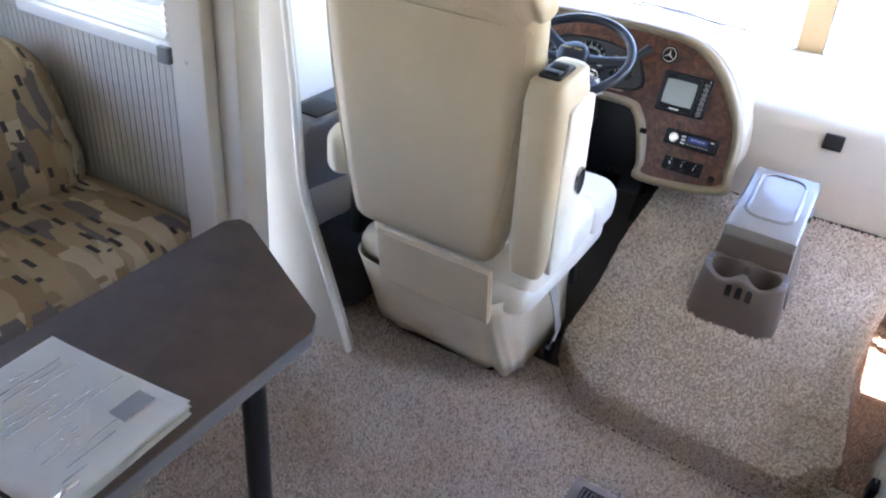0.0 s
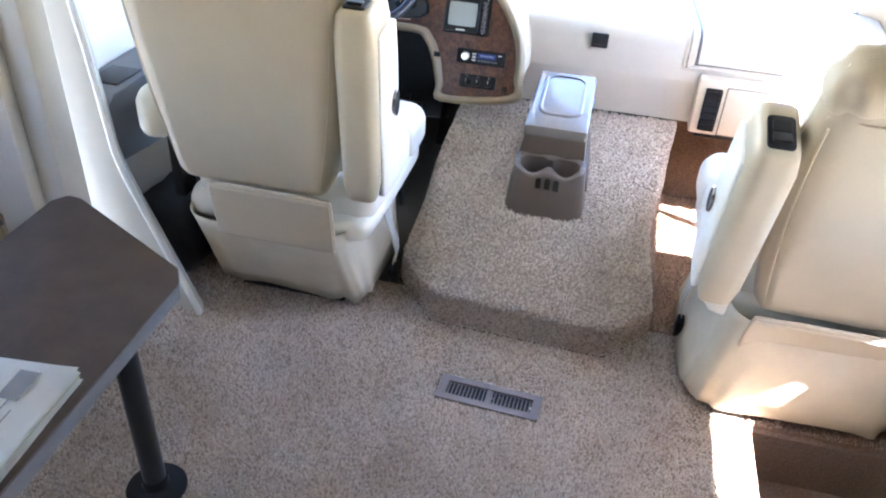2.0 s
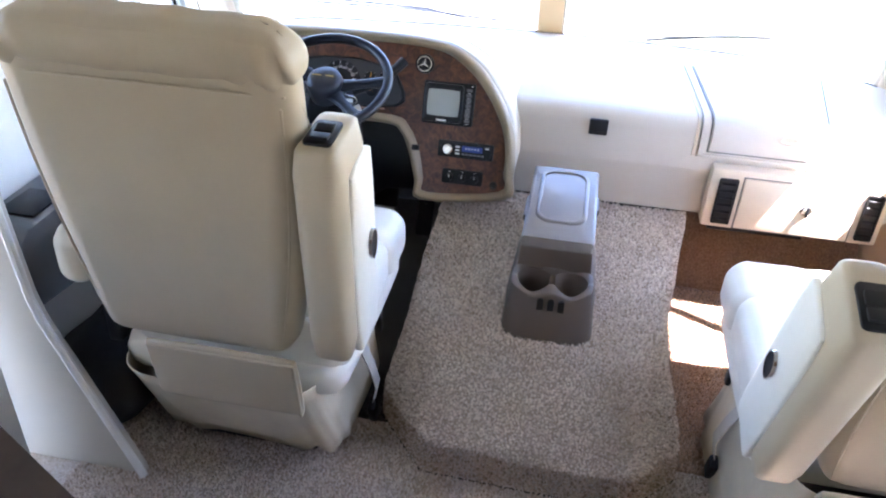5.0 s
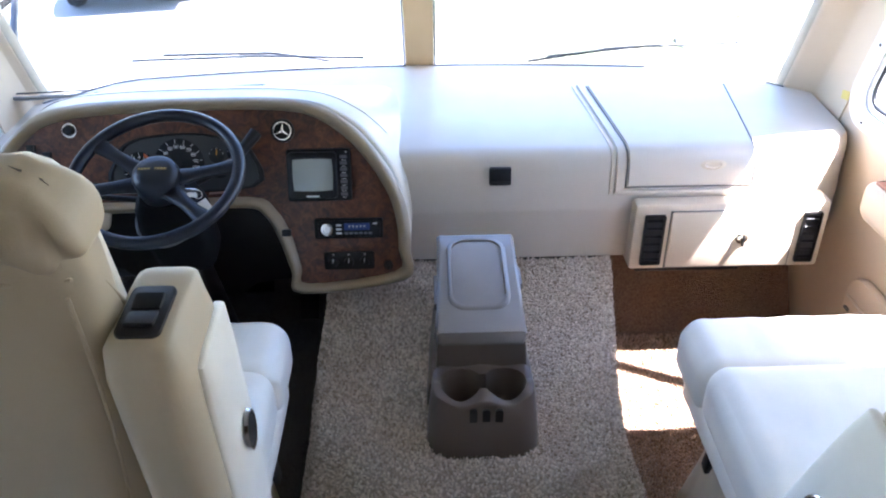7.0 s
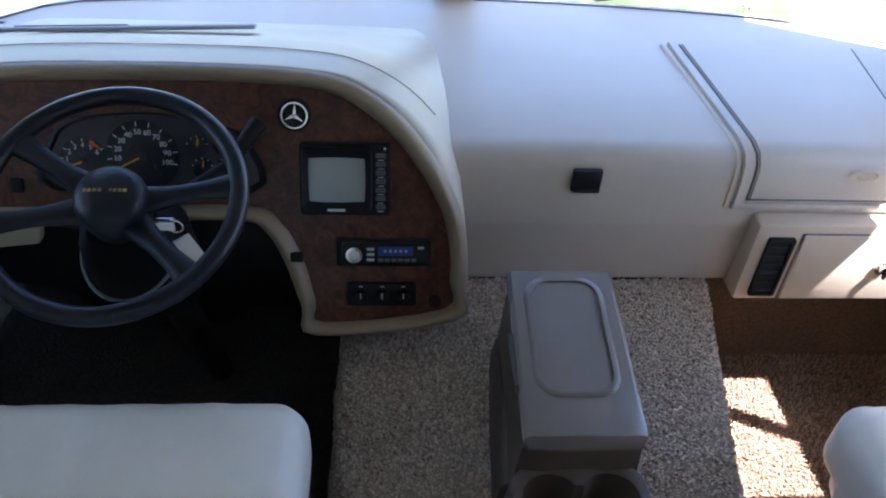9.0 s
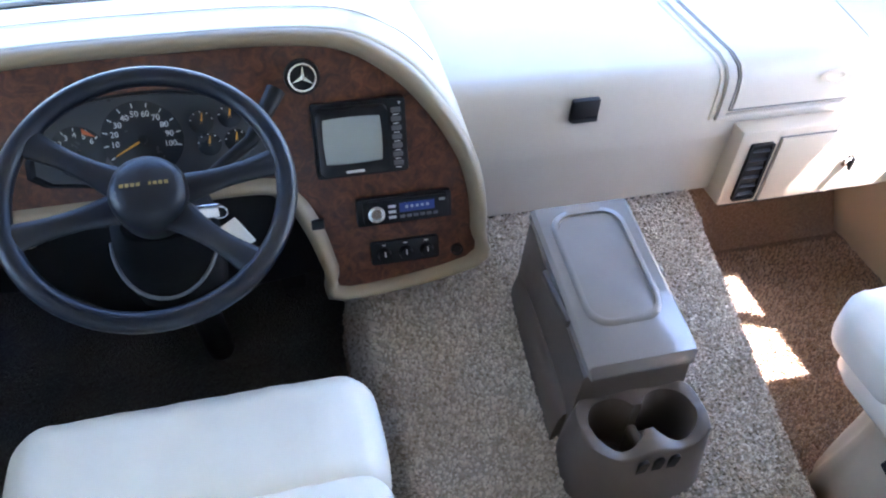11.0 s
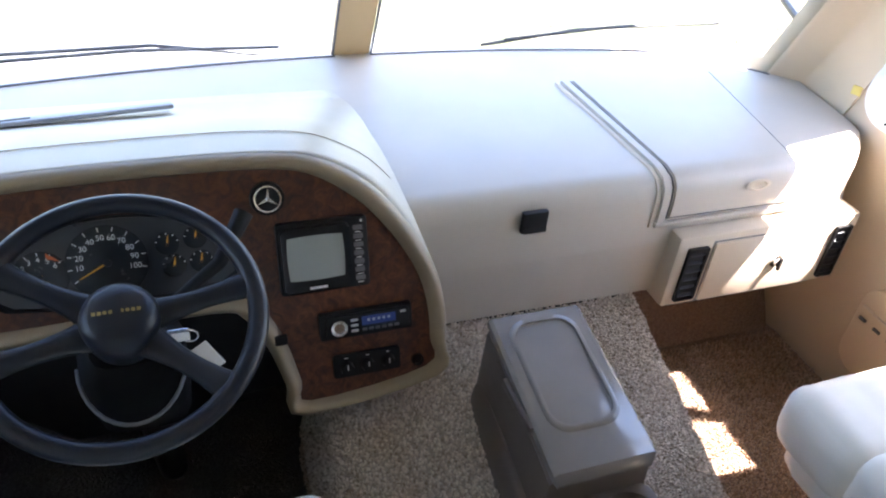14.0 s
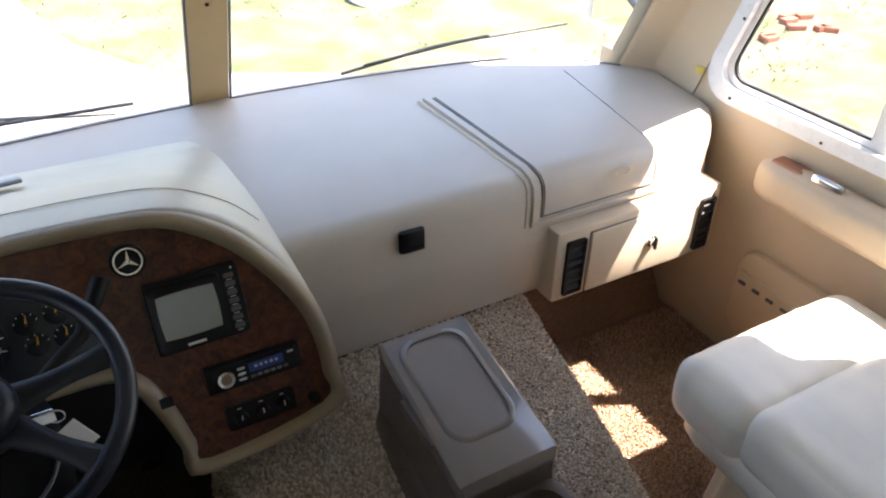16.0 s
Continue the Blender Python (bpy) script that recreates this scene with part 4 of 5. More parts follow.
part("bin_door", box(0.806, 1.200, 1.297, 1.307, 0.428, 0.628, 0.006), TRIM, DASHB, "tan bin door")
part("knob", turned([(0.020, 0), (0.020, 0.006), (0.012, 0.010), (0.011, 0.016), (0.0, 0.017)], 20, pose(1.035, 1.297, 0.535, 90)), CHROME, DASHB, "chrome turn latch")
part("tab", box(1.031, 1.039, 1.272, 1.282, 0.515, 0.555, 0.002), BLACK, DASHB)


def dash_vent(x0, x1, z0, z1):
    v = part("vent", ring_frame(round_rect(x0, x1, z0, z1, 0.006, 3), round_rect(x0 + 0.007, x1 - 0.007, z0 + 0.007, z1 - 0.007, 0.004, 3), 0.012, "y", 1.295), BLACK, DASHB, "black air vent")
    part("back", box(x0 + 0.005, x1 - 0.005, 1.303, 1.306, z0 + 0.005, z1 - 0.005), BLACK_MATT, v)
    for i in range(6):
        z = z0 + 0.02 + (z1 - z0 - 0.04) * i / 5
        part("slat", moved(box(x0 + 0.007, x1 - 0.007, -0.006, 0.006, -0.001, 0.001), pose(0, 1.3, z, 25)), BLACK, v)


dash_vent(0.722, 0.788, 0.440, 0.620)
dash_vent(1.222, 1.280, 0.440, 0.620)


def on_panel(name, x, z, label, category):
    t = new(name)
    t.empty_display_size = 0.03
    t.matrix_basis = PM @ pose(x + 0.009, pv(z + 0.012), 0)
    return tagged(t, label, category)


def flat(outline, depth, at=0.0, r=0.0):
    return prism(outline, depth, "z", at, r)


# instrument cluster
cl = on_panel("instrument_cluster", -0.66, 0.835, "black instrument cluster with white-marked dials and amber needles", "gauge")
part("bezel", loft([[(x * s, y * s, z) for x, y in smooth_line([(0.195, -0.072), (0.195, 0.03), (0.15, 0.062), (0.05, 0.085), (-0.06, 0.085), (-0.15, 0.070), (-0.195, 0.03), (-0.20, -0.072)], 4)] for s, z in ((1.0, -0.005), (1.0, 0.006), (0.96, 0.008), (0.93, 0.001))], caps=True), BLACK, cl)
face = part("face", flat([(x * 0.93, y * 0.93) for x, y in smooth_line([(0.195, -0.072), (0.195, 0.03), (0.15, 0.062), (0.05, 0.085), (-0.06, 0.085), (-0.15, 0.070), (-0.195, 0.03), (-0.20, -0.072)], 4)], 0.001, 0.0025), DIAL_GREY, cl)


def dial(x, y, r, labels, a0, a1, needle, small=False):
    d = part("dial", turned([(0.0, 0.0036), (r, 0.0036), (r, 0.0052), (r * 0.97, 0.0056), (0, 0.0056)], 40, pose(x, y, 0)), DIAL, cl)
    n = max(2, len(labels))
    for i, s in enumerate(labels):
        a = radians(a0 + (a1 - a0) * i / (n - 1))
        part("tick", moved(box(r * 0.84, r * 0.96, -0.0009, 0.0009, 0.0055, 0.0062), pose(x, y, 0, 0, 0, math.degrees(a))), MARK, d)
        if s:
            lettering(s, r * (0.21 if not small else 0.30), pose(x + 0.68 * r * math.cos(a), y + 0.68 * r * math.sin(a), 0.0062), MARK, d)
    a = radians(needle)
    part("needle", moved(flat([(-0.1 * r, -0.0022), (0.8 * r, -0.0008), (0.8 * r, 0.0008), (-0.1 * r, 0.0022)], 0.0012, 0.0068), pose(x, y, 0, 0, 0, needle)), AMBER, d)
    part("cap", turned([(0.0, 0.006), (r * 0.12, 0.006), (r * 0.1, 0.0085), (0, 0.009)], 16, pose(x, y, 0)), BLACK, d)
    return d


dial(-0.018, 0.0, 0.072, ["", "10", "20", "30", "40", "50", "60", "70", "80", "90", "100"], 208, -14, 207)
dial(-0.132, -0.012, 0.048, ["", "1", "2", "3", "4", "5", "6"], 200, 35, 198, True)
part("red_zone", flat([(-0.105, 0.022), (-0.097, 0.014), (-0.118, 0.021), (-0.118, 0.032)], 0.001, 0.006), ORANGE, cl)
for gx, gy in ((0.090, 0.022), (0.142, 0.028), (0.098, -0.022), (0.148, -0.020)):
    dial(gx, gy, 0.022, ["", "", "", "", ""], 165, 15, 80, True)
part("shift_bar", flat([(0.06, -0.0915), (0.150, -0.086), (0.150, -0.081), (0.06, -0.0855)], 0.002, 0.0), surface("gear_scale", (0.48, 0.30, 0.24), 0.5), cl, "pale gear scale")

# three-pointed badge in a chrome ring
em = on_panel("badge", -0.376, 0.918, "round black badge with chrome ring and three-pointed star", "badge")
part("disc", turned([(0.0, -0.002), (0.034, -0.002), (0.033, 0.008), (0.0, 0.008)], 36), BLACK, em)
part("ring", hoop([(0.0235, 0.008), (0.027, 0.008), (0.027, 0.011), (0.0235, 0.011)], 36), CHROME, em, "chrome ring")
star = bmesh.new()
for a in (85, 205, 325):
    join(star, flat([(0, -0.004), (0.0235, 0), (0, 0.004)], 0.003, 0.008), pose(0, 0, 0, 0, 0, a))
part("star", star, CHROME, em, "chrome star")
hub3 = turned([(0.0, 0.008), (0.006, 0.008), (0.004, 0.0115), (0, 0.012)], 12)
part("boss", hub3, CHROME, em)

# rear-view monitor
mo = on_panel("monitor", -0.276, 0.797, "small black rear-view monitor with a pale tube screen", "monitor")
part("case", flat(round_rect(-0.092, 0.092, -0.075, 0.075, 0.006, 3), 0.02, -0.004, 0.003), BLACK, mo)
part("bezel", loft([round3 for round3 in ([(x, y, 0.016) for x, y in round_rect(-0.088, 0.054, -0.068, 0.068, 0.012, 4)], [(x, y, 0.030) for x, y in round_rect(-0.086, 0.052, -0.066, 0.066, 0.012, 4)], [(x, y, 0.020) for x, y in round_rect(-0.076, 0.042, -0.050, 0.052, 0.02, 4)])]), BLACK, mo)
scr = bmesh.new()
n = 12
sv = {}
for i in range(n + 1):
    for j in range(n + 1):
        u, v = -1 + 2 * i / n, -1 + 2 * j / n
        sv[i, j] = scr.verts.new((-0.017 + 0.058 * u * (1 - 0.04 * v * v), 0.001 + 0.047 * v * (1 - 0.05 * u * u), 0.0215 + 0.006 * (1 - u * u) * (1 - v * v)))
for i in range(n):
    for j in range(n):
        scr.faces.new((sv[i, j], sv[i + 1, j], sv[i + 1, j + 1], sv[i, j + 1]))
part("screen", scr, SCREEN, mo, "pale grey-green tube screen")
for i in range(7):
    part("button", box(0.062, 0.082, 0.052 - 0.018 * i - 0.005, 0.052 - 0.018 * i + 0.005, 0.014, 0.0185, 0.001, 1), GREY_VINYL, mo)
    part("mark", box(0.066, 0.078, 0.0425 - 0.018 * i - 0.0006, 0.0425 - 0.018 * i + 0.0006, 0.0158, 0.0168), MARK, mo)
part("lamp", turned([(0.0, 0.016), (0.0025, 0.016), (0.002, 0.019), (0, 0.019)], 8, pose(0.080, 0.066, 0)), MARK, mo)
part("name_bar", box(-0.036, 0.0, -0.0625, -0.0575, 0.0295, 0.0308), MARK, mo)

# radio
ra = on_panel("car_radio", -0.197, 0.648, "black car radio with round silver knob and blue display", "radio")
part("chassis", flat(round_rect(-0.100, 0.100, -0.029, 0.029, 0.004, 3), 0.018, -0.004, 0.002), BLACK, ra)
part("faceplate", flat(round_rect(-0.088, 0.092, -0.024, 0.024, 0.006, 3), 0.008, 0.012, 0.002), BLACK, ra)
part("knob", turned([(0.0, 0.018), (0.0185, 0.018), (0.0175, 0.030), (0.012, 0.031), (0.011, 0.028), (0.0, 0.028)], 32, pose(-0.062, 0.0, 0)), CHROME, ra, "silver volume knob")
part("display", box(-0.012, 0.062, -0.004, 0.016, 0.0195, 0.0205), BLUE_LCD, ra, "blue lit display")
for i in range(5):
    part("segment", box(0.0 + i * 0.011, 0.006 + i * 0.011, 0.004, 0.010, 0.0204, 0.0209), INK_PALE, ra)
for i in range(3):
    part("button", box(-0.036, -0.020, -0.016 + 0.012 * i, -0.010 + 0.012 * i, 0.0195, 0.022, 0.001, 1), ALU, ra)
for i in range(6):
    part("preset", box(-0.012 + i * 0.014, -0.001 + i * 0.014, -0.017, -0.010, 0.0195, 0.0215, 0.001, 1), GREY_VINYL, ra)
part("eject", box(0.072, 0.085, 0.012, 0.017, 0.0195, 0.0215), ALU, ra)

sp = on_panel("switch_panel", -0.2, 0.556, "black three-knob climate switch panel", "switch panel")
part("plate", flat(round_rect(-0.074, 0.074, -0.026, 0.026, 0.006, 3), 0.012, -0.004, 0.002), BLACK, sp)
for i in range(3):
    k = part("knob", turned([(0.0, 0.008), (0.015, 0.008), (0.013, 0.022), (0.0, 0.023)], 20, pose(-0.046 + 0.046 * i, -0.003, 0)), BLACK, sp)
    part("pointer", box(-0.046 + 0.046 * i - 0.001, -0.046 + 0.046 * i + 0.001, -0.003, 0.009, 0.0225, 0.0235), MARK, k)
    part("mark", box(-0.046 + 0.046 * i - 0.004, -0.046 + 0.046 * i + 0.004, 0.018, 0.0195, 0.008, 0.0088), MARK, sp)
so = on_panel("power_socket", -0.085, 0.540, "small round black power socket", "socket")
part("rim", hoop([(0.010, 0.0), (0.014, 0.0), (0.0135, 0.006), (0.010, 0.006)], 20), BLACK, so)
part("plug", turned([(0.0, -0.006), (0.010, -0.006), (0.009, 0.001), (0.0, 0.002)], 16), BLACK_MATT, so)
bt = on_panel("dimmer_switch", -0.379, 0.640, "small black rectangular switch in the tan trim", "switch")
part("body", box(-0.013, 0.013, -0.010, 0.010, 0.010, 0.024, 0.002), BLACK, bt)
for i, (bx, bz) in enumerate(((-1.10, 0.88), (-1.10, 0.845), (-1.055, 0.86), (-0.93, 0.775), (-0.99, 0.775))):
    b = on_panel("rocker_switch", bx, bz, "small black rocker switch in the veneer", "switch")
    tagged(b, group="rocker switches left of the wheel")
    part("rocker", box(-0.012, 0.012, -0.014, 0.014, -0.002, 0.008, 0.002), BLACK, b)
ek = on_panel("headlight_knob", -0.985, 0.930, "round black headlight knob with a chrome ring", "knob")
part("ring", hoop([(0.016, 0.0), (0.022, 0.0), (0.021, 0.004), (0.016, 0.004)], 24), CHROME, ek)
part("grip", turned([(0.0, 0.0), (0.016, 0.0), (0.013, 0.018), (0.0, 0.02)], 20), BLACK, ek)

# steering wheel, column, key
SW = pose(-0.636, 0.983, 0.940) @ pose(0, 0, 0, 25)
wheel = new("steering_wheel")
wheel.empty_display_size = 0.05
wheel.matrix_basis = SW
tagged(wheel, "blue-black four-spoke steering wheel with a round padded hub", "steering wheel")
R = 0.208
part("rim", tube([(R * math.cos(2 * math.pi * i / 72), R * math.sin(2 * math.pi * i / 72), 0.0) for i in range(72)], 0.0165, 14, True), NAVY, wheel, "thick moulded rim", 80)
part("hub", turned([(0.0, -0.06), (0.054, -0.06), (0.059, -0.03), (0.059, 0.0), (0.054, 0.014), (0.041, 0.023), (0.020, 0.027), (0.0, 0.028)], 40), NAVY, wheel, "round horn pad", 50)
for i in range(9):
    part("letter_bar", box(-0.036 + i * 0.008, -0.0305 + i * 0.008, -0.0028, 0.0028, 0.0262, 0.0277), GOLD, wheel)
for a in (8, 148, 195, 316):
    rings = []
    for j in range(9):
        t = j / 8
        x = 0.045 + (R - 0.05) * t
        w = 0.030 - 0.010 * math.sin(t * math.pi) - 0.004 * t
        z = -0.020 + 0.020 * t
        rings.append([(x, w * math.cos(q), z + 0.011 * math.sin(q)) for q in [2 * math.pi * k / 12 for k in range(12)]])
    part("spoke", moved(loft(rings), pose(0, 0, 0, 0, 0, a)), NAVY, wheel, angle=60)
col = new("steering_column")
col.matrix_basis = SW
tagged(col, "black steering column with shroud, stalk and lever", "steering column")
part("shroud", moved(loft([[(w * x, h * y, z) for x, y in smooth_line([(1, 0.5), (0.6, 1), (-0.6, 1), (-1, 0.5), (-1, -0.6), (-0.6, -1), (0.6, -1), (1, -0.6)], 2)] for w, h, z in ((0.055, 0.055, -0.06), (0.075, 0.07, -0.09), (0.085, 0.085, -0.17), (0.08, 0.08, -0.32))]), pose(0, 0, 0)), SHROUD, col)
part("shaft", turned([(0.035, -0.95), (0.035, -0.3)], 16), BLACK_METAL, col)
part("lever", tube([(0.06, 0.05, -0.10), (0.16, 0.12, -0.09), (0.215, 0.205, -0.07)], lambda t: 0.008 + 0.010 * t, 10), BLACK, col, "gear lever")
part("stalk", tube([(-0.06, 0.0, -0.10), (-0.2, 0.01, -0.09)], 0.008, 8), BLACK, col)
part("rim_lower", tube([(0.085 * math.cos(a), -0.02 + 0.11 * math.sin(a), -0.13) for a in [math.pi + math.pi * i / 16 for i in range(17)]], 0.0035, 8), GREY_VINYL, col, "grey ring below the column")
key = thing("key", -0.538, 0.975, 0.877, "ignition key with a white paper tag", "key")
part("tag", moved(box(-0.016, 0.016, -0.001, 0.001, -0.056, 0.0, 0.0008, 1), pose(0.008, -0.012, -0.002, -12, -28, 10)), PAPER, key, "white tag")
part("ring", tube([(0.012 * math.cos(2 * math.pi * i / 16), 0, 0.012 + 0.012 * math.sin(2 * math.pi * i / 16)) for i in range(16)], 0.0015, 6, True), CHROME, key)
part("blade", box(-0.035, 0.0, -0.004, 0.004, 0.005, 0.028, 0.002), CHROME, key)
# column cover below the panel
cv = thing("column_cover", 0, 0, 0, "black knee panel under the instrument panel", "cover")
part("panel", prism([(-1.12, 0.72), (-0.44, 0.72), (-0.40, 0.66), (-0.345, 0.46), (-0.50, 0.44), (-0.55, 0.40), (-0.80, 0.40), (-0.9, 0.5), (-1.15, 0.55)], 0.03, "y", 1.24, 0.006), BLACK, cv)
part("trim", prism([(-1.2, 0.73), (-0.88, 0.73), (-0.90, 0.66), (-1.2, 0.62)], 0.03, "y", 1.205, 0.008), TRIM, cv)
pd = thing("brake_pedal", -0.60, 1.62, 0.0, "black rubber brake pedal on a steel arm", "pedal")
part("pad", moved(box(-0.06, 0.06, -0.01, 0.01, -0.04, 0.04, 0.006), pose(0, 0, 0.20, -30)), RUBBER, pd)
part("arm", tube([(0, 0.01, 0.20), (0.0, 0.16, 0.40), (0, 0.2, 0.715)], 0.012, 8), BLACK_METAL, pd)
pd = thing("accelerator_pedal", -0.42, 1.66, 0.0, "long black accelerator pedal", "pedal")
part("pad", moved(box(-0.035, 0.035, -0.006, 0.006, -0.11, 0.11, 0.004), pose(0, 0, 0.13, -35)), RUBBER, pd)
part("arm", tube([(0, 0.01, 0.16), (0.0, 0.16, 0.30), (0, 0.25, 0.715)], 0.008, 8), BLACK_METAL, pd)


# ---- console on the engine cover ----


def console():
    c = thing("console", CX, 0, 0, "taupe plastic console with lidded bin and two cup holders", "console")
    def sec(y, zb, zt, wb, wt, r=0.02):
        return [(-wb, y, zb), (wb, y, zb), (wb - (wb - wt) * 0.5, y, (zb + zt) / 2), (wt, y, zt - r), (wt - r, y, zt), (-wt + r, y, zt), (-wt, y, zt - r), (-wb + (wb - wt) * 0.5, y, (zb + zt) / 2)]
    # bin
    part("bin", loft([sec(0.765, 0.30, 0.573, 0.128, 0.112), sec(0.80, 0.32, 0.582, 0.126, 0.111), sec(1.10, 0.395, 0.648, 0.112, 0.107), sec(1.135, 0.40, 0.635, 0.110, 0.100)]), CONSOLE, c, angle=35)
    lid = part("lid", loft([[(-w, y, z0), (w, y, z0), (w, y, z1 - 0.006), (w - 0.008, y, z1), (-w + 0.008, y, z1), (-w, y, z1 - 0.006)] for y, z0, z1, w in ((0.750, 0.560, 0.572, 0.104), (0.758, 0.572, 0.594, 0.112), (0.775, 0.575, 0.600, 0.113), (1.12, 0.645, 0.668, 0.110), (1.135, 0.640, 0.655, 0.104))]), LID, c, "smooth taupe lid with a recessed tray", 35)
    tray = [(x, y) for x, y in round_rect(-0.078, 0.078, 0.835, 1.10, 0.045, 6)]
    tin = [(x, y) for x, y in round_rect(-0.070, 0.070, 0.843, 1.092, 0.04, 6)]
    def up(p, d):
        return (p[0], p[1], 0.600 + (p[1] - 0.775) * 0.197 + d)
    part("tray_rim", loft([[up(p, 0.0) for p in [(x * 1.06, 0.967 + (y - 0.967) * 1.035) for x, y in tray]], [up(p, 0.006) for p in tray], [up(p, 0.005) for p in tin], [up(p, -0.001) for p in [(x * 0.97, y) for x, y in tin]]], caps=False), LID, lid, angle=60)
    part("hinge", box(0.108, 0.120, 0.93, 1.02, 0.600, 0.622, 0.003), CONSOLE, c)
    part("hinge", box(-0.120, -0.108, 0.86, 1.00, 0.590, 0.612, 0.004), CONSOLE, c)
    # moulded foot that runs from the bin round the cup holders
    foot = []
    for y, w, z0, z1 in ((0.776, 0.146, 0.295, 0.425), (0.80, 0.147, 0.300, 0.440), (0.95, 0.139, 0.335, 0.470), (1.09, 0.127, 0.365, 0.480), (1.132, 0.120, 0.375, 0.470)):
        foot.append([(-w, y, z0), (w, y, z0), (w * 0.985, y, (z0 + z1) / 2), (w * 0.93, y, z1 - 0.014), (w * 0.86, y, z1), (-w * 0.86, y, z1), (-w * 0.93, y, z1 - 0.014), (-w * 0.985, y, (z0 + z1) / 2)])
    part("foot", loft(foot), CONSOLE, c, angle=50)
    # cup holder block: one moulding with two joined round wells
    n = 96
    YC = 0.706
    def outer(w, h, yc, z):
        out = []
        for i in range(n):
            a = 2 * math.pi * (i + 0.5) / n
            ca, sa = math.cos(a), math.sin(a)
            r = (abs(ca / w) ** 3.6 + abs(sa / h) ** 3.6) ** (-1 / 3.6)
            out.append((r * ca, yc + r * sa, z))
        return out
    def wells(rad, grow, z):
        out = []
        for i in range(n):
            a = 2 * math.pi * (i + 0.5) / n
            ca, sa = math.cos(a), math.sin(a)
            d = 0.056 * abs(ca)
            r = max(0.5 * rad, d + math.sqrt(max(0.0, rad * rad - (0.056 * sa) ** 2)))
            out.append((r * ca * grow, YC + r * sa * grow, z))
        return out
    def wave(p, d=0.0):
        x, y, z = p
        return (x, y, z + 0.11 * (y - 0.65) + 0.008 * math.cos(abs(x) / 0.12 * 2 * math.pi) * (1 if y < YC else 0.4) + d)
    rings = [outer(0.148, 0.092, 0.705, 0.25), outer(0.147, 0.091, 0.705, 0.30), outer(0.138, 0.084, 0.708, 0.40), [wave(p) for p in outer(0.130, 0.076, YC, 0.458)],
             [wave(p) for p in outer(0.1275, 0.0735, YC, 0.4685)], [wave(p) for p in outer(0.124, 0.070, YC, 0.470)], [wave(p) for p in wells(0.0540, 1.0, 0.468)], [wave(p) for p in wells(0.0520, 1.0, 0.460)],
             wells(0.0500, 0.98, 0.40), wells(0.0480, 0.95, 0.345)]
    part("cup_block", loft(rings), CONSOLE, c, "cup holder block with two round wells and a scalloped rim", 50)
    part("divider", soft(0.024, 0.056, 0.09, 0.010, 5), CONSOLE, c).location = (0, YC, 0.372)
    for i in (-1, 0, 1):
        d = part("slot", prism(round_rect(i * 0.032 - 0.0095, i * 0.032 + 0.0095, -0.036, 0.036, 0.009, 4), 0.006, "y", -0.004), BLACK_MATT, c)
        d.matrix_basis = pose(0.004, 0.6285, 0.424, 7)
    return c


console()


# ---- captain's chairs ----
def armrest(parent, m, label="folded-up padded armrest"):
    """Upright armrest: local z along it, y towards the front; the recliner switch sits in its end."""
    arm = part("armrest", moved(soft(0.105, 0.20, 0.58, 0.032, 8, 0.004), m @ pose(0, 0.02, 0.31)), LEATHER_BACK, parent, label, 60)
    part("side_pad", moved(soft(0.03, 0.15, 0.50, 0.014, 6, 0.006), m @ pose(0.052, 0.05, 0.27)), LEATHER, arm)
    part("switch", moved(prism(round_rect(-0.030, 0.030, -0.050, 0.050, 0.012, 4), 0.008, "z", 0, 0.002), m @ pose(0, 0.0, 0.599)), BLACK, arm, "black rocker switch")
    part("rocker", moved(soft(0.040, 0.030, 0.010, 0.004, 3), m @ pose(0, 0.014, 0.608, 8)), BLACK, arm)
    part("rocker", moved(soft(0.040, 0.030, 0.010, 0.004, 3), m @ pose(0, -0.020, 0.608, -8)), BLACK, arm)
    part("recline_button", moved(turned([(0.0, 0), (0.024, 0), (0.022, 0.005), (0.016, 0.004), (0, 0.004)], 20), m @ pose(0.0745, 0.055, 0.30, 0, 90) @ Matrix.Diagonal((1.5, 1, 1, 1))), BLACK, arm, "black recline button")
    part("ring", moved(hoop([(0.0235, 0.0), (0.0275, 0.0), (0.0265, 0.006), (0.0235, 0.006)], 24), m @ pose(0.0745, 0.055, 0.30, 0, 90) @ Matrix.Diagonal((1.5, 1, 1, 1))), CHROME, arm, "chrome ring")
    return arm


def narrowed(bm, low, z0, z1):
    """Draws the lower end of a back in to a share of its width."""
    for v in bm.verts:
        t = max(0.0, min(1.0, (v.co.z - z0) / (z1 - z0)))
        v.co.x *= low + (1 - low) * t * (2 - t)
    return bm


def head_roll(width, depth, height, seed):
    """A stuffed roll, gathered towards both ends."""
    b = soft(width, depth, height, height * 0.46, 34, 0.006)
    for v in b.verts:
        u = abs(v.co.x) / (width / 2)
        g = max(0.0, (u - 0.45) / 0.55)
        v.co.y += 0.0085 * g * math.sin(v.co.x * 105 + v.co.z * 45 + seed) * (1 if v.co.y > 0 else -1)
        v.co.z += 0.006 * noise.noise(Vector((v.co.x * 14, v.co.y * 8, seed))) - 0.022 * max(0.0, u - 0.8) / 0.2
    return b


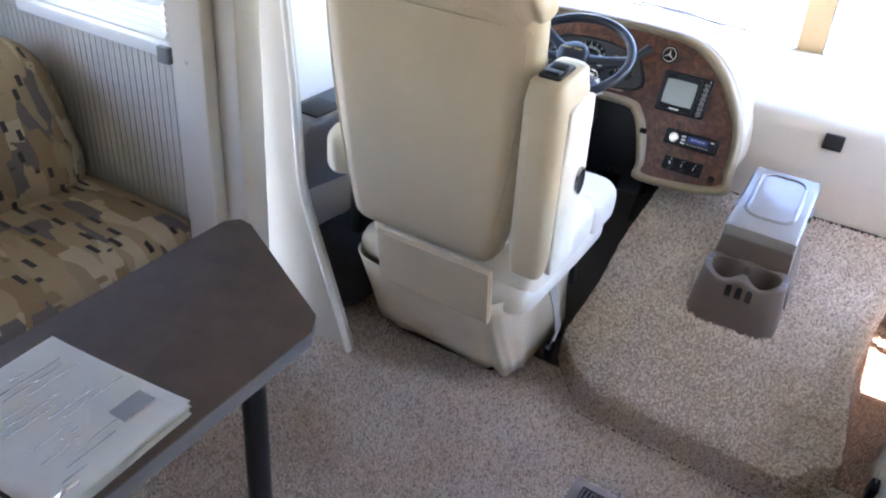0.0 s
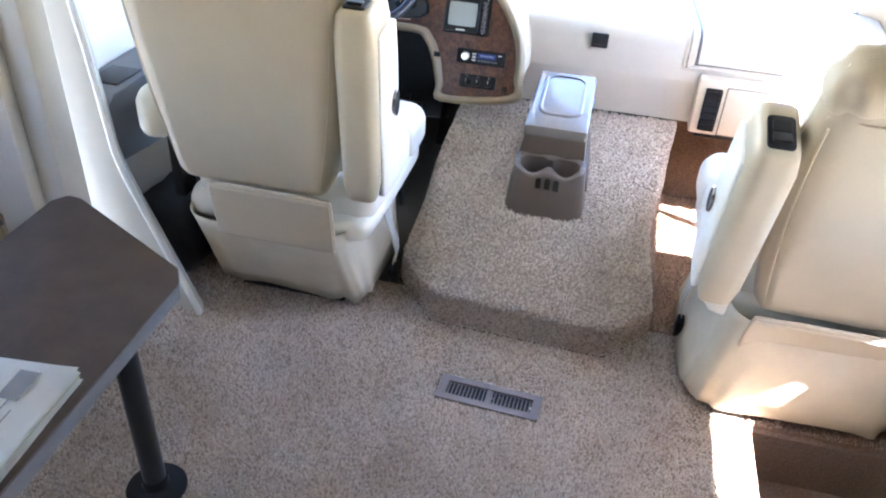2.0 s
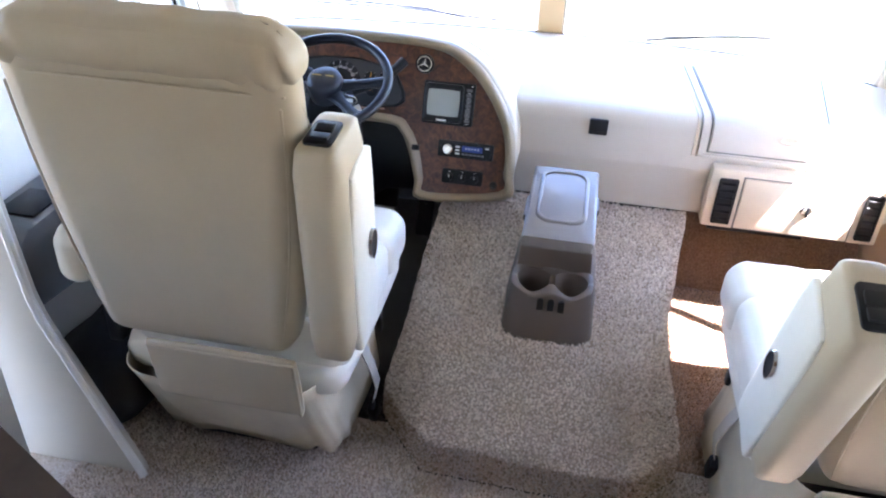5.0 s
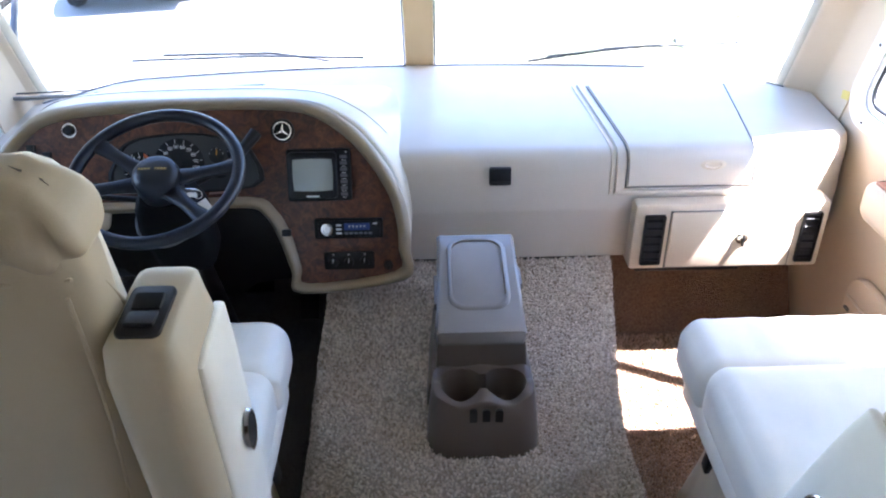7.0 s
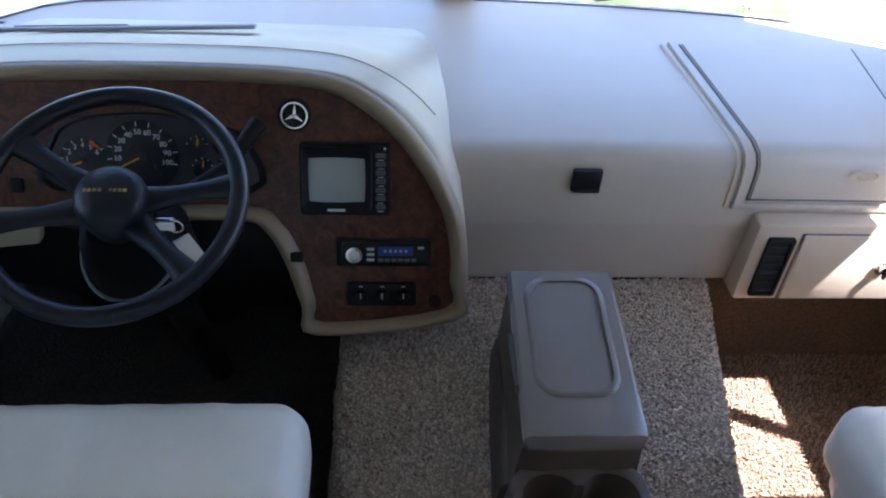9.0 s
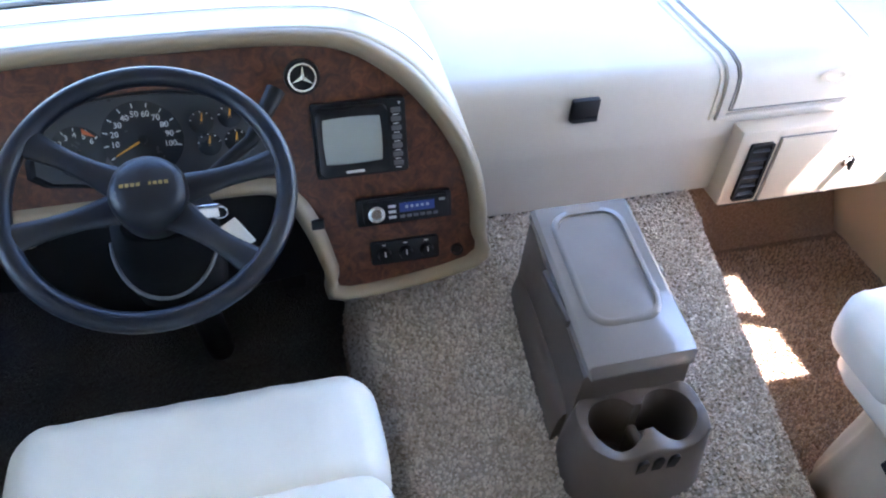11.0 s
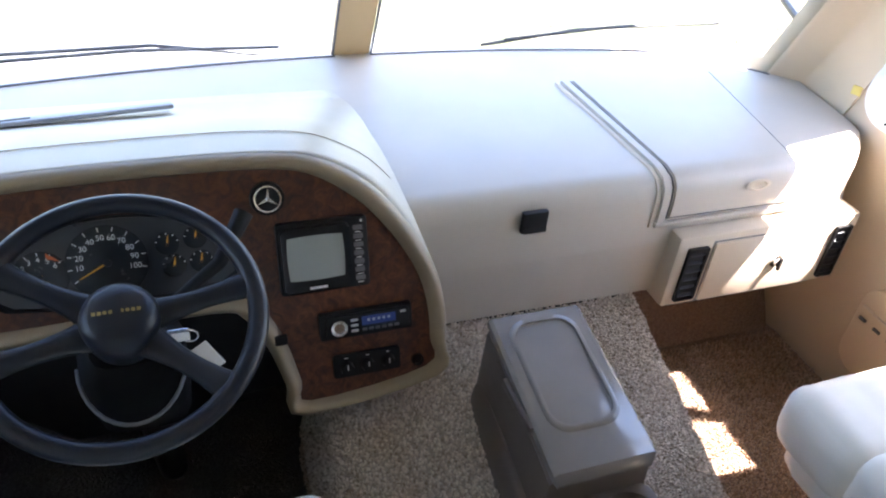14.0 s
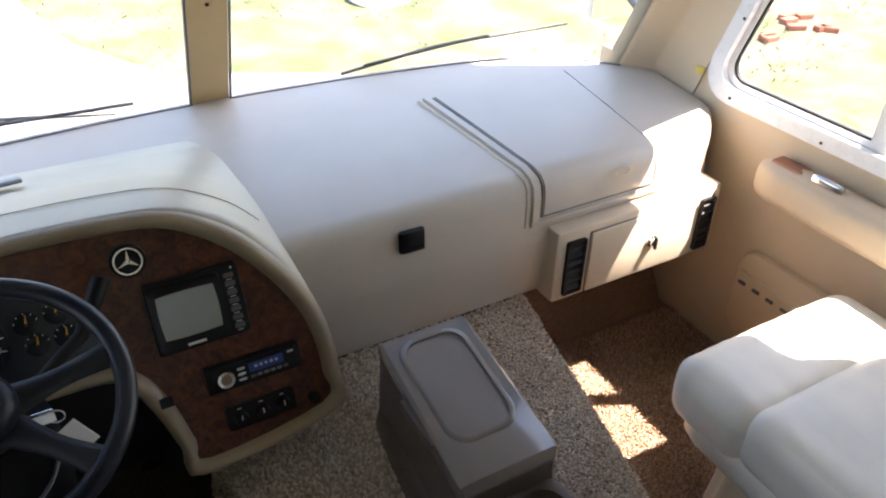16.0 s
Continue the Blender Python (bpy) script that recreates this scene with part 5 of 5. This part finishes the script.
def chair(name, x, y, recline, side, label, arm, back_z, top_z, flap, hem, pad=(0, 0), width=0.62):
    """Origin on the floor under the cushion's middle; the chair looks along +y. side: on which side the upright armrest faces the aisle.
    arm: its offset back and up along the backrest; flap: the x of its middle and its top; hem: the skirt's rear edge, above and on the floor."""
    c = thing(name, x, y, 0, label, "seat", group="captain's chairs")
    # cushion: thigh roll and seat pad
    part("seat", moved(soft(0.60, 0.50, 0.17, 0.055, 30, 0.010, 0.004, 1.0), pose(pad[0], -0.045, 0.478 + pad[1], 2)), LEATHER, c, "cream leather seat cushion", 60)
    part("thigh_roll", moved(soft(0.61, 0.26, 0.178, 0.062, 30, 0.007, 0.006, 5.0), pose(pad[0], 0.285, 0.474 + pad[1], 0)), LEATHER, c, "gathered front bolster", 60)
    part("seat_side", moved(soft(0.63, 0.68, 0.12, 0.05, 10, 0.008), pose(pad[0] * 0.6, 0.02, 0.395 + pad[1])), LEATHER, c, angle=60)
    B = pose(0, -0.33, 0.40) @ pose(0, 0, 0, recline)
    h = top_z - back_z
    zm = (top_z + back_z) / 2
    part("backrest", moved(narrowed(soft(width, 0.13, h - 0.03, 0.055, 18, 0.012), 0.77, -h / 2, h / 2), B @ pose(0, 0.0, zm - 0.015)), LEATHER_BACK, c, "cream vinyl back panel, with shade toned into its colour", 60)
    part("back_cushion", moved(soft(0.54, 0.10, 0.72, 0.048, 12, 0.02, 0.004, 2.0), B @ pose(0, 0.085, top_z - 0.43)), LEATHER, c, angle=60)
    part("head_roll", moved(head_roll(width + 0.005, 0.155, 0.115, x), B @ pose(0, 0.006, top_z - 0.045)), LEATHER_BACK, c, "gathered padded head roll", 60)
    zs = top_z - 0.097
    part("seam", moved(tube([(sx * width / 2, sy, zs + sz) for sx, sy, sz in ((-1.005, 0.05, -0.15), (-1.005, 0.0, -0.05), (-0.955, -0.045, -0.012), (-0.71, -0.071, 0), (0, -0.078, 0.004), (0.71, -0.071, 0), (0.955, -0.045, -0.012), (1.005, 0.0, -0.05), (1.005, 0.05, -0.15))], 0.0035, 6), B), LEATHER_BACK, c)
    for sx in (-1, 1):
        edge = [(sx * (width / 2 - 0.018) * (0.77 + 0.23 * t * (2 - t)), -0.056, back_z + 0.05 + (h - 0.18) * t) for t in [k / 8 for k in range(9)]]
        part("piping", moved(tube(edge, 0.0028, 6), B), LEATHER_BACK, c)
    fx, fz = flap
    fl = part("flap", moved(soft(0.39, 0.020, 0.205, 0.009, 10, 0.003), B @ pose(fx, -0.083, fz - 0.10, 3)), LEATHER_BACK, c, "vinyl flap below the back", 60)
    part("hem", moved(tube([(fx - 0.19, -0.094, fz - 0.012), (fx + 0.19, -0.094, fz - 0.012)], 0.006, 8), B), LEATHER_BACK, fl)
    part("hem", moved(tube([(fx + 0.188, -0.094, fz - 0.014), (fx + 0.190, -0.088, fz - 0.195)], 0.005, 8), B), LEATHER_BACK, fl)
    ay, az = arm
    armrest(c, B @ pose(side * 0.352, ay, az) @ (Matrix.Identity(4) if side > 0 else Matrix.Diagonal((-1, 1, 1, 1))))
    part("lower_armrest", moved(soft(0.11, 0.48, 0.17, 0.052, 8, 0.004), pose(-side * 0.345, -0.13, 0.735)), LEATHER, c, "padded armrest folded down", 60)
    part("armrest_bracket", box(-side * 0.345 - 0.02, -side * 0.345 + 0.02, -0.26, -0.18, 0.40, 0.68, 0.006), BLACK_METAL, c)
    # loose skirt with folds round the pedestal
    rings = []
    n = 96
    rear_top, rear_low, flare = hem
    for k in range(7):
        t = k / 6
        z = 0.42 * (1 - t) + 0.022 * t
        gx = 0.285 + flare * t * t
        yb = rear_top + (rear_low - rear_top) * t
        yf = 0.30
        ring = []
        for i in range(n):
            a = 2 * math.pi * i / n
            ca, sa = math.cos(a), math.sin(a)
            ex = math.copysign(abs(ca) ** 0.36, ca)
            ey = math.copysign(abs(sa) ** 0.36, sa)
            ym, yh = (yf + yb) / 2, (yf - yb) / 2
            f = 0.016 * t * noise.noise(Vector((ca * 4.5 + x, sa * 4.5, 0.9 * t))) + 0.006 * t * noise.noise(Vector((ca * 11 + x, sa * 11, 2 * t)))
            ring.append((ex * (gx + f), ym + ey * (yh + f), z + 0.030 * t * (0.5 + noise.noise(Vector((ca * 2.6, sa * 2.6, 9 + x))))))
        rings.append(ring)
    sk = part("skirt", loft(rings, caps=False), SKIRT, c, "loose cream cloth skirt", 60)
    m = sk.modifiers.new("thick", "SOLIDIFY")
    m.thickness = 0.004
    part("pedestal", box(-0.20, 0.20, -0.17, 0.22, 0.0, 0.36, 0.01), BLACK_METAL, c)
    web = [(-0.16, 0.50, 0.0, 0.024), (-0.12, 0.40, 0.012, 0.024), (-0.06, 0.28, 0.022, 0.024), (0.0, 0.16, 0.022, 0.024), (-0.02, 0.10, 0.014, 0.024)]
    part("seat_belt", loft([[(side * (0.325 + d), yy - w, z), (side * (0.325 + d), yy + w, z), (side * (0.328 + d), yy + w, z), (side * (0.328 + d), yy - w, z)] for yy, z, d, w in web]), WEBBING, c, "grey-beige seat belt")
    part("buckle", moved(box(side * 0.342 - 0.012, side * 0.342 + 0.012, -0.022, 0.022, -0.04, 0.04, 0.005), pose(0, -0.03, 0.075, 20)), BLACK, c, "black buckle")
    part("slide_handle", moved(soft(0.018, 0.035, 0.12, 0.007, 4), pose(side * 0.328, 0.10, 0.345, 15)), BLACK, c, "black slide lever")
    return c


WEBBING = surface("grey_webbing", (0.45, 0.42, 0.37), 0.8)
chair("driver_seat", -0.668, 0.46, 6, 1, "cream leather driver's captain chair with upright armrest and cloth skirt", (0.0, 0.18), 0.17, 0.985, (0.072, 0.20), (-0.40, -0.20, 0.01), (0.038, 0.022))
chair("passenger_seat", 1.060, 0.46, 20, -1, "cream leather passenger captain chair, reclined, with cloth skirt", (-0.035, 0.125), 0.07, 0.905, (-0.035, 0.10), (-0.43, -0.36, 0.06), (-0.045, 0.0), 0.585)

# ---- living area ----
fr = thing("floor_register", 0.135, -0.040, 0.002, "brown steel floor register with two rows of slots in the carpet", "floor vent", -2.6)
part("plate", ring_frame(round_rect(-0.166, 0.166, -0.054, 0.054, 0.006, 3), [(x, y) for x, y in round_rect(-0.138, 0.138, -0.029, 0.029, 0.003, 3)], 0.010, "z", 0.002), REGISTER, fr)
part("pan", box(-0.14, 0.14, -0.031, 0.031, -0.006, 0.001), BLACK_MATT, fr)
part("rib", box(-0.010, 0.010, -0.029, 0.029, 0.002, 0.0105, 0.001, 1), REGISTER, fr)
for i in range(22):
    xx = -0.132 + i * 0.0125
    if abs(xx) > 0.012:
        part("slat", box(xx - 0.0018, xx + 0.0018, -0.029, 0.029, 0.001, 0.0085), REGISTER, fr)

tb = thing("table", 0, 0, 0, "dark brown laminate dinette table on black pedestal legs", "table")
TOP = [(-0.445, -1.85), (-0.478, -1.25), (-0.500, -0.625), (-0.528, -0.578), (-0.905, -0.383), (-0.945, -0.380), (-0.968, -0.415), (-0.905, -1.85)]
part("tabletop", prism(TOP, 0.006, "z", 0.729, 0.0015), TABLETOP, tb, "dark brown laminate top")
part("edge", prism([(x * 1.0, y) for x, y in TOP], 0.036, "z", 0.691, 0.004), TABLE_EDGE, tb, "grey moulded edge")
for lx, ly in ((-0.672, -0.635), (-0.68, -1.65)):
    part("leg", turned([(0.030, 0.012), (0.030, 0.30), (0.029, 0.690)], 24, pose(lx, ly, 0)), BLACK_METAL, tb, "black steel leg")
    part("flange", turned([(0.0, 0.0), (0.080, 0.002), (0.080, 0.010), (0.060, 0.016), (0.036, 0.024), (0.034, 0.05), (0.0, 0.05)], 28, pose(lx, ly, 0.004)), BLACK, tb, "round black floor flange")
    part("bracket", box(lx - 0.08, lx + 0.08, ly - 0.08, ly + 0.08, 0.675, 0.692, 0.004), BLACK, tb)

part("stay", box(-0.60, -0.53, -0.66, -0.63, 0.664, 0.690, 0.004), BLACK, tb, "black folding stay under the edge")
pp = thing("paper_stack", -0.672, -1.095, 0.7355, "stack of loose white printed papers in a clear binder", "papers", 4)
prng = random.Random(8)
for i in range(11):
    dx, dy, a = prng.uniform(-0.006, 0.006), prng.uniform(-0.006, 0.006), prng.uniform(-1.6, 1.6)
    b = bmesh.new()
    v = {}
    for p in range(9):
        for q in range(7):
            u, w = -1 + p / 4, -1 + q / 3
            v[p, q] = b.verts.new((0.172 * u, 0.138 * w, 0.0022 * i + 0.004 * u * u * (i / 11) + 0.0015 * noise.noise(Vector((u * 2, w * 2, i)))))
    for p in range(8):
        for q in range(6):
            b.faces.new((v[p, q], v[p + 1, q], v[p + 1, q + 1], v[p, q + 1]))
    bmesh.ops.solidify(b, geom=list(b.faces), thickness=0.0014)
    part("sheet", moved(b, pose(dx, dy, 0.002, 0, 0, a)), FOLDER if i in (0, 4) else PAPER, pp, angle=80)
for i in range(16):
    lx, w = -0.15 + 0.019 * i, prng.uniform(0.02, 0.13)
    yy = prng.uniform(-0.1, 0.02)
    part("print_line", box(lx, lx + 0.003, yy, yy + w, 0.0285, 0.0291), INK_PALE, pp)
part("print_block", box(0.075, 0.115, 0.045, 0.115, 0.0290, 0.0296), INK, pp)
part("print_block", box(-0.11, -0.108, -0.12, 0.10, 0.0288, 0.0294), INK, pp)
part("clip", tube([(0.155, -0.085, 0.030), (0.160, -0.11, 0.040), (0.160, -0.135, 0.030)], 0.004, 8), CHROME, pp, "chrome ring clip")
nb = thing("notebook", -0.665, -1.37, 0.7355, "open white paper pad at the table edge", "papers", -4)
part("sheet", soft(0.30, 0.26, 0.012, 0.005, 6, 0.001), PAPER, nb)
nb.location.z = 0.7415

sf = thing("sofa", 0, 0, 0, "tapestry-covered sofa with beige, gold and dark block pattern", "sofa")
part("base", box(-2.58, -1.38, -2.4, -0.215, 0.0, 0.28, 0.02), SOFA, sf)
part("seat", moved(soft(1.0, 2.15, 0.20, 0.07, 14, 0.015), pose(-1.84, -1.225, 0.40)), SOFA, sf, angle=60)
part("backrest", moved(soft(0.46, 2.13, 0.66, 0.20, 14, 0.025), pose(-2.08, -1.215, 0.63, 0, -24)), SOFA, sf, "plump rounded backrest", 60)

lc = thing("side_console", 0, 0, 0, "dark grey plastic side console beside the driver", "console")
part("body", prism([(0.13, 0.53), (0.13, 0.735), (0.17, 0.76), (1.38, 0.79), (1.38, 0.56), (0.5, 0.49)], 0.17, "x", XL + 0.002, 0.015), GREY_VINYL, lc)
part("tray", box(XL + 0.04, XL + 0.15, 0.22, 0.36, 0.762, 0.770, 0.003), BLACK, lc)
bag = thing("bundled_cloth", -1.16, 0.42, 0.0, "dark bundled cloth on the floor beside the driver seat", "cloth")
bb = soft(0.30, 0.52, 0.28, 0.12, 12, 0.02)
for v in bb.verts:
    v.co += Vector((1, 1, 1)) * 0.0 + v.co.normalized() * 0.025 * noise.noise(v.co * 9)
part("cloth", moved(bb, pose(0, 0, 0.155)), BLACK_MATT, bag)

# passenger door panel details
dp = thing("door_panel", 0, 0, 0, "tan moulded side panel with armrest and map pocket", "panel")
ar = moved(soft(0.09, 0.62, 0.13, 0.042, 12, 0.006), pose(XR - 0.045, 0.93, 0.705, 0, 0, 0))
part("armrest", ar, TAN_WALL, dp, "tan armrest with cup recess", 60)
part("recess", moved(soft(0.05, 0.10, 0.012, 0.005, 5), pose(XR - 0.045, 1.15, 0.768)), surface("terracotta_cup", (0.33, 0.13, 0.07), 0.5), dp)
part("handle", moved(soft(0.02, 0.10, 0.03, 0.009, 5), pose(XR - 0.06, 1.02, 0.775)), CHROME, dp)
part("pocket", prism(round_rect(0.60, 1.24, 0.13, 0.44, 0.07, 5), -0.035, "x", XR, 0.012), TAN_WALL, dp, "moulded map pocket")
part("pocket_edge", tube([(XR - 0.036, 0.62, 0.36), (XR - 0.037, 0.95, 0.345), (XR - 0.036, 1.22, 0.36)], 0.005, 6), TRIM, dp)
for i in range(7):
    part("clip", box(XR - 0.042, XR - 0.034, 1.19 - 0.055 * i, 1.215 - 0.055 * i, 0.315, 0.323), GREY_VINYL, dp)

# fire extinguisher on its ribbed panel beside the entry
ep = thing("entry_panel", 0, 0, 0, "off-white ribbed panel beside the entry step", "panel", kind="structure")
part("board", box(XR - 0.035, XR - 0.004, -0.28, 0.30, 0.003, 0.62, 0.006), OFFWHITE, ep)
for i in range(12):
    part("rib", box(XR - 0.041, XR - 0.034, -0.26 + 0.047 * i, -0.235 + 0.047 * i, 0.02, 0.60, 0.003, 1), OFFWHITE, ep)
fx = thing("fire_extinguisher", XR - 0.107, -0.10, 0.33, "red fire extinguisher with white label in a wall bracket", "fire extinguisher")
part("cylinder", turned([(0.0, 0.0), (0.036, 0.0), (0.042, 0.008), (0.042, 0.235), (0.034, 0.262), (0.016, 0.275), (0.0, 0.275)], 28), RED, fx)
part("label", hoop([(0.0424, 0.075), (0.0426, 0.075), (0.0426, 0.175), (0.0424, 0.175)], 28), PAPER, fx, "white label")
part("valve", turned([(0.0, 0.275), (0.016, 0.275), (0.016, 0.31), (0.0, 0.312)], 14), BLACK, fx)
part("lever", box(-0.012, 0.012, -0.06, 0.02, 0.31, 0.322, 0.004), BLACK, fx)
part("bracket", hoop([(0.044, 0.19), (0.046, 0.19), (0.046, 0.205), (0.044, 0.205)], 28), STEEL, fx)
part("back_plate", box(0.044, 0.066, -0.02, 0.02, 0.02, 0.26, 0.003), STEEL, fx)
cd = thing("door_tag", 1.345, 0.215, 0.012, "small white card lying on the brown carpet", "card")
part("card", moved(box(-0.02, 0.02, -0.04, 0.04, 0, 0.003, 0.001), pose(0, 0, 0, 0, 0, 20)), PAPER, cd)
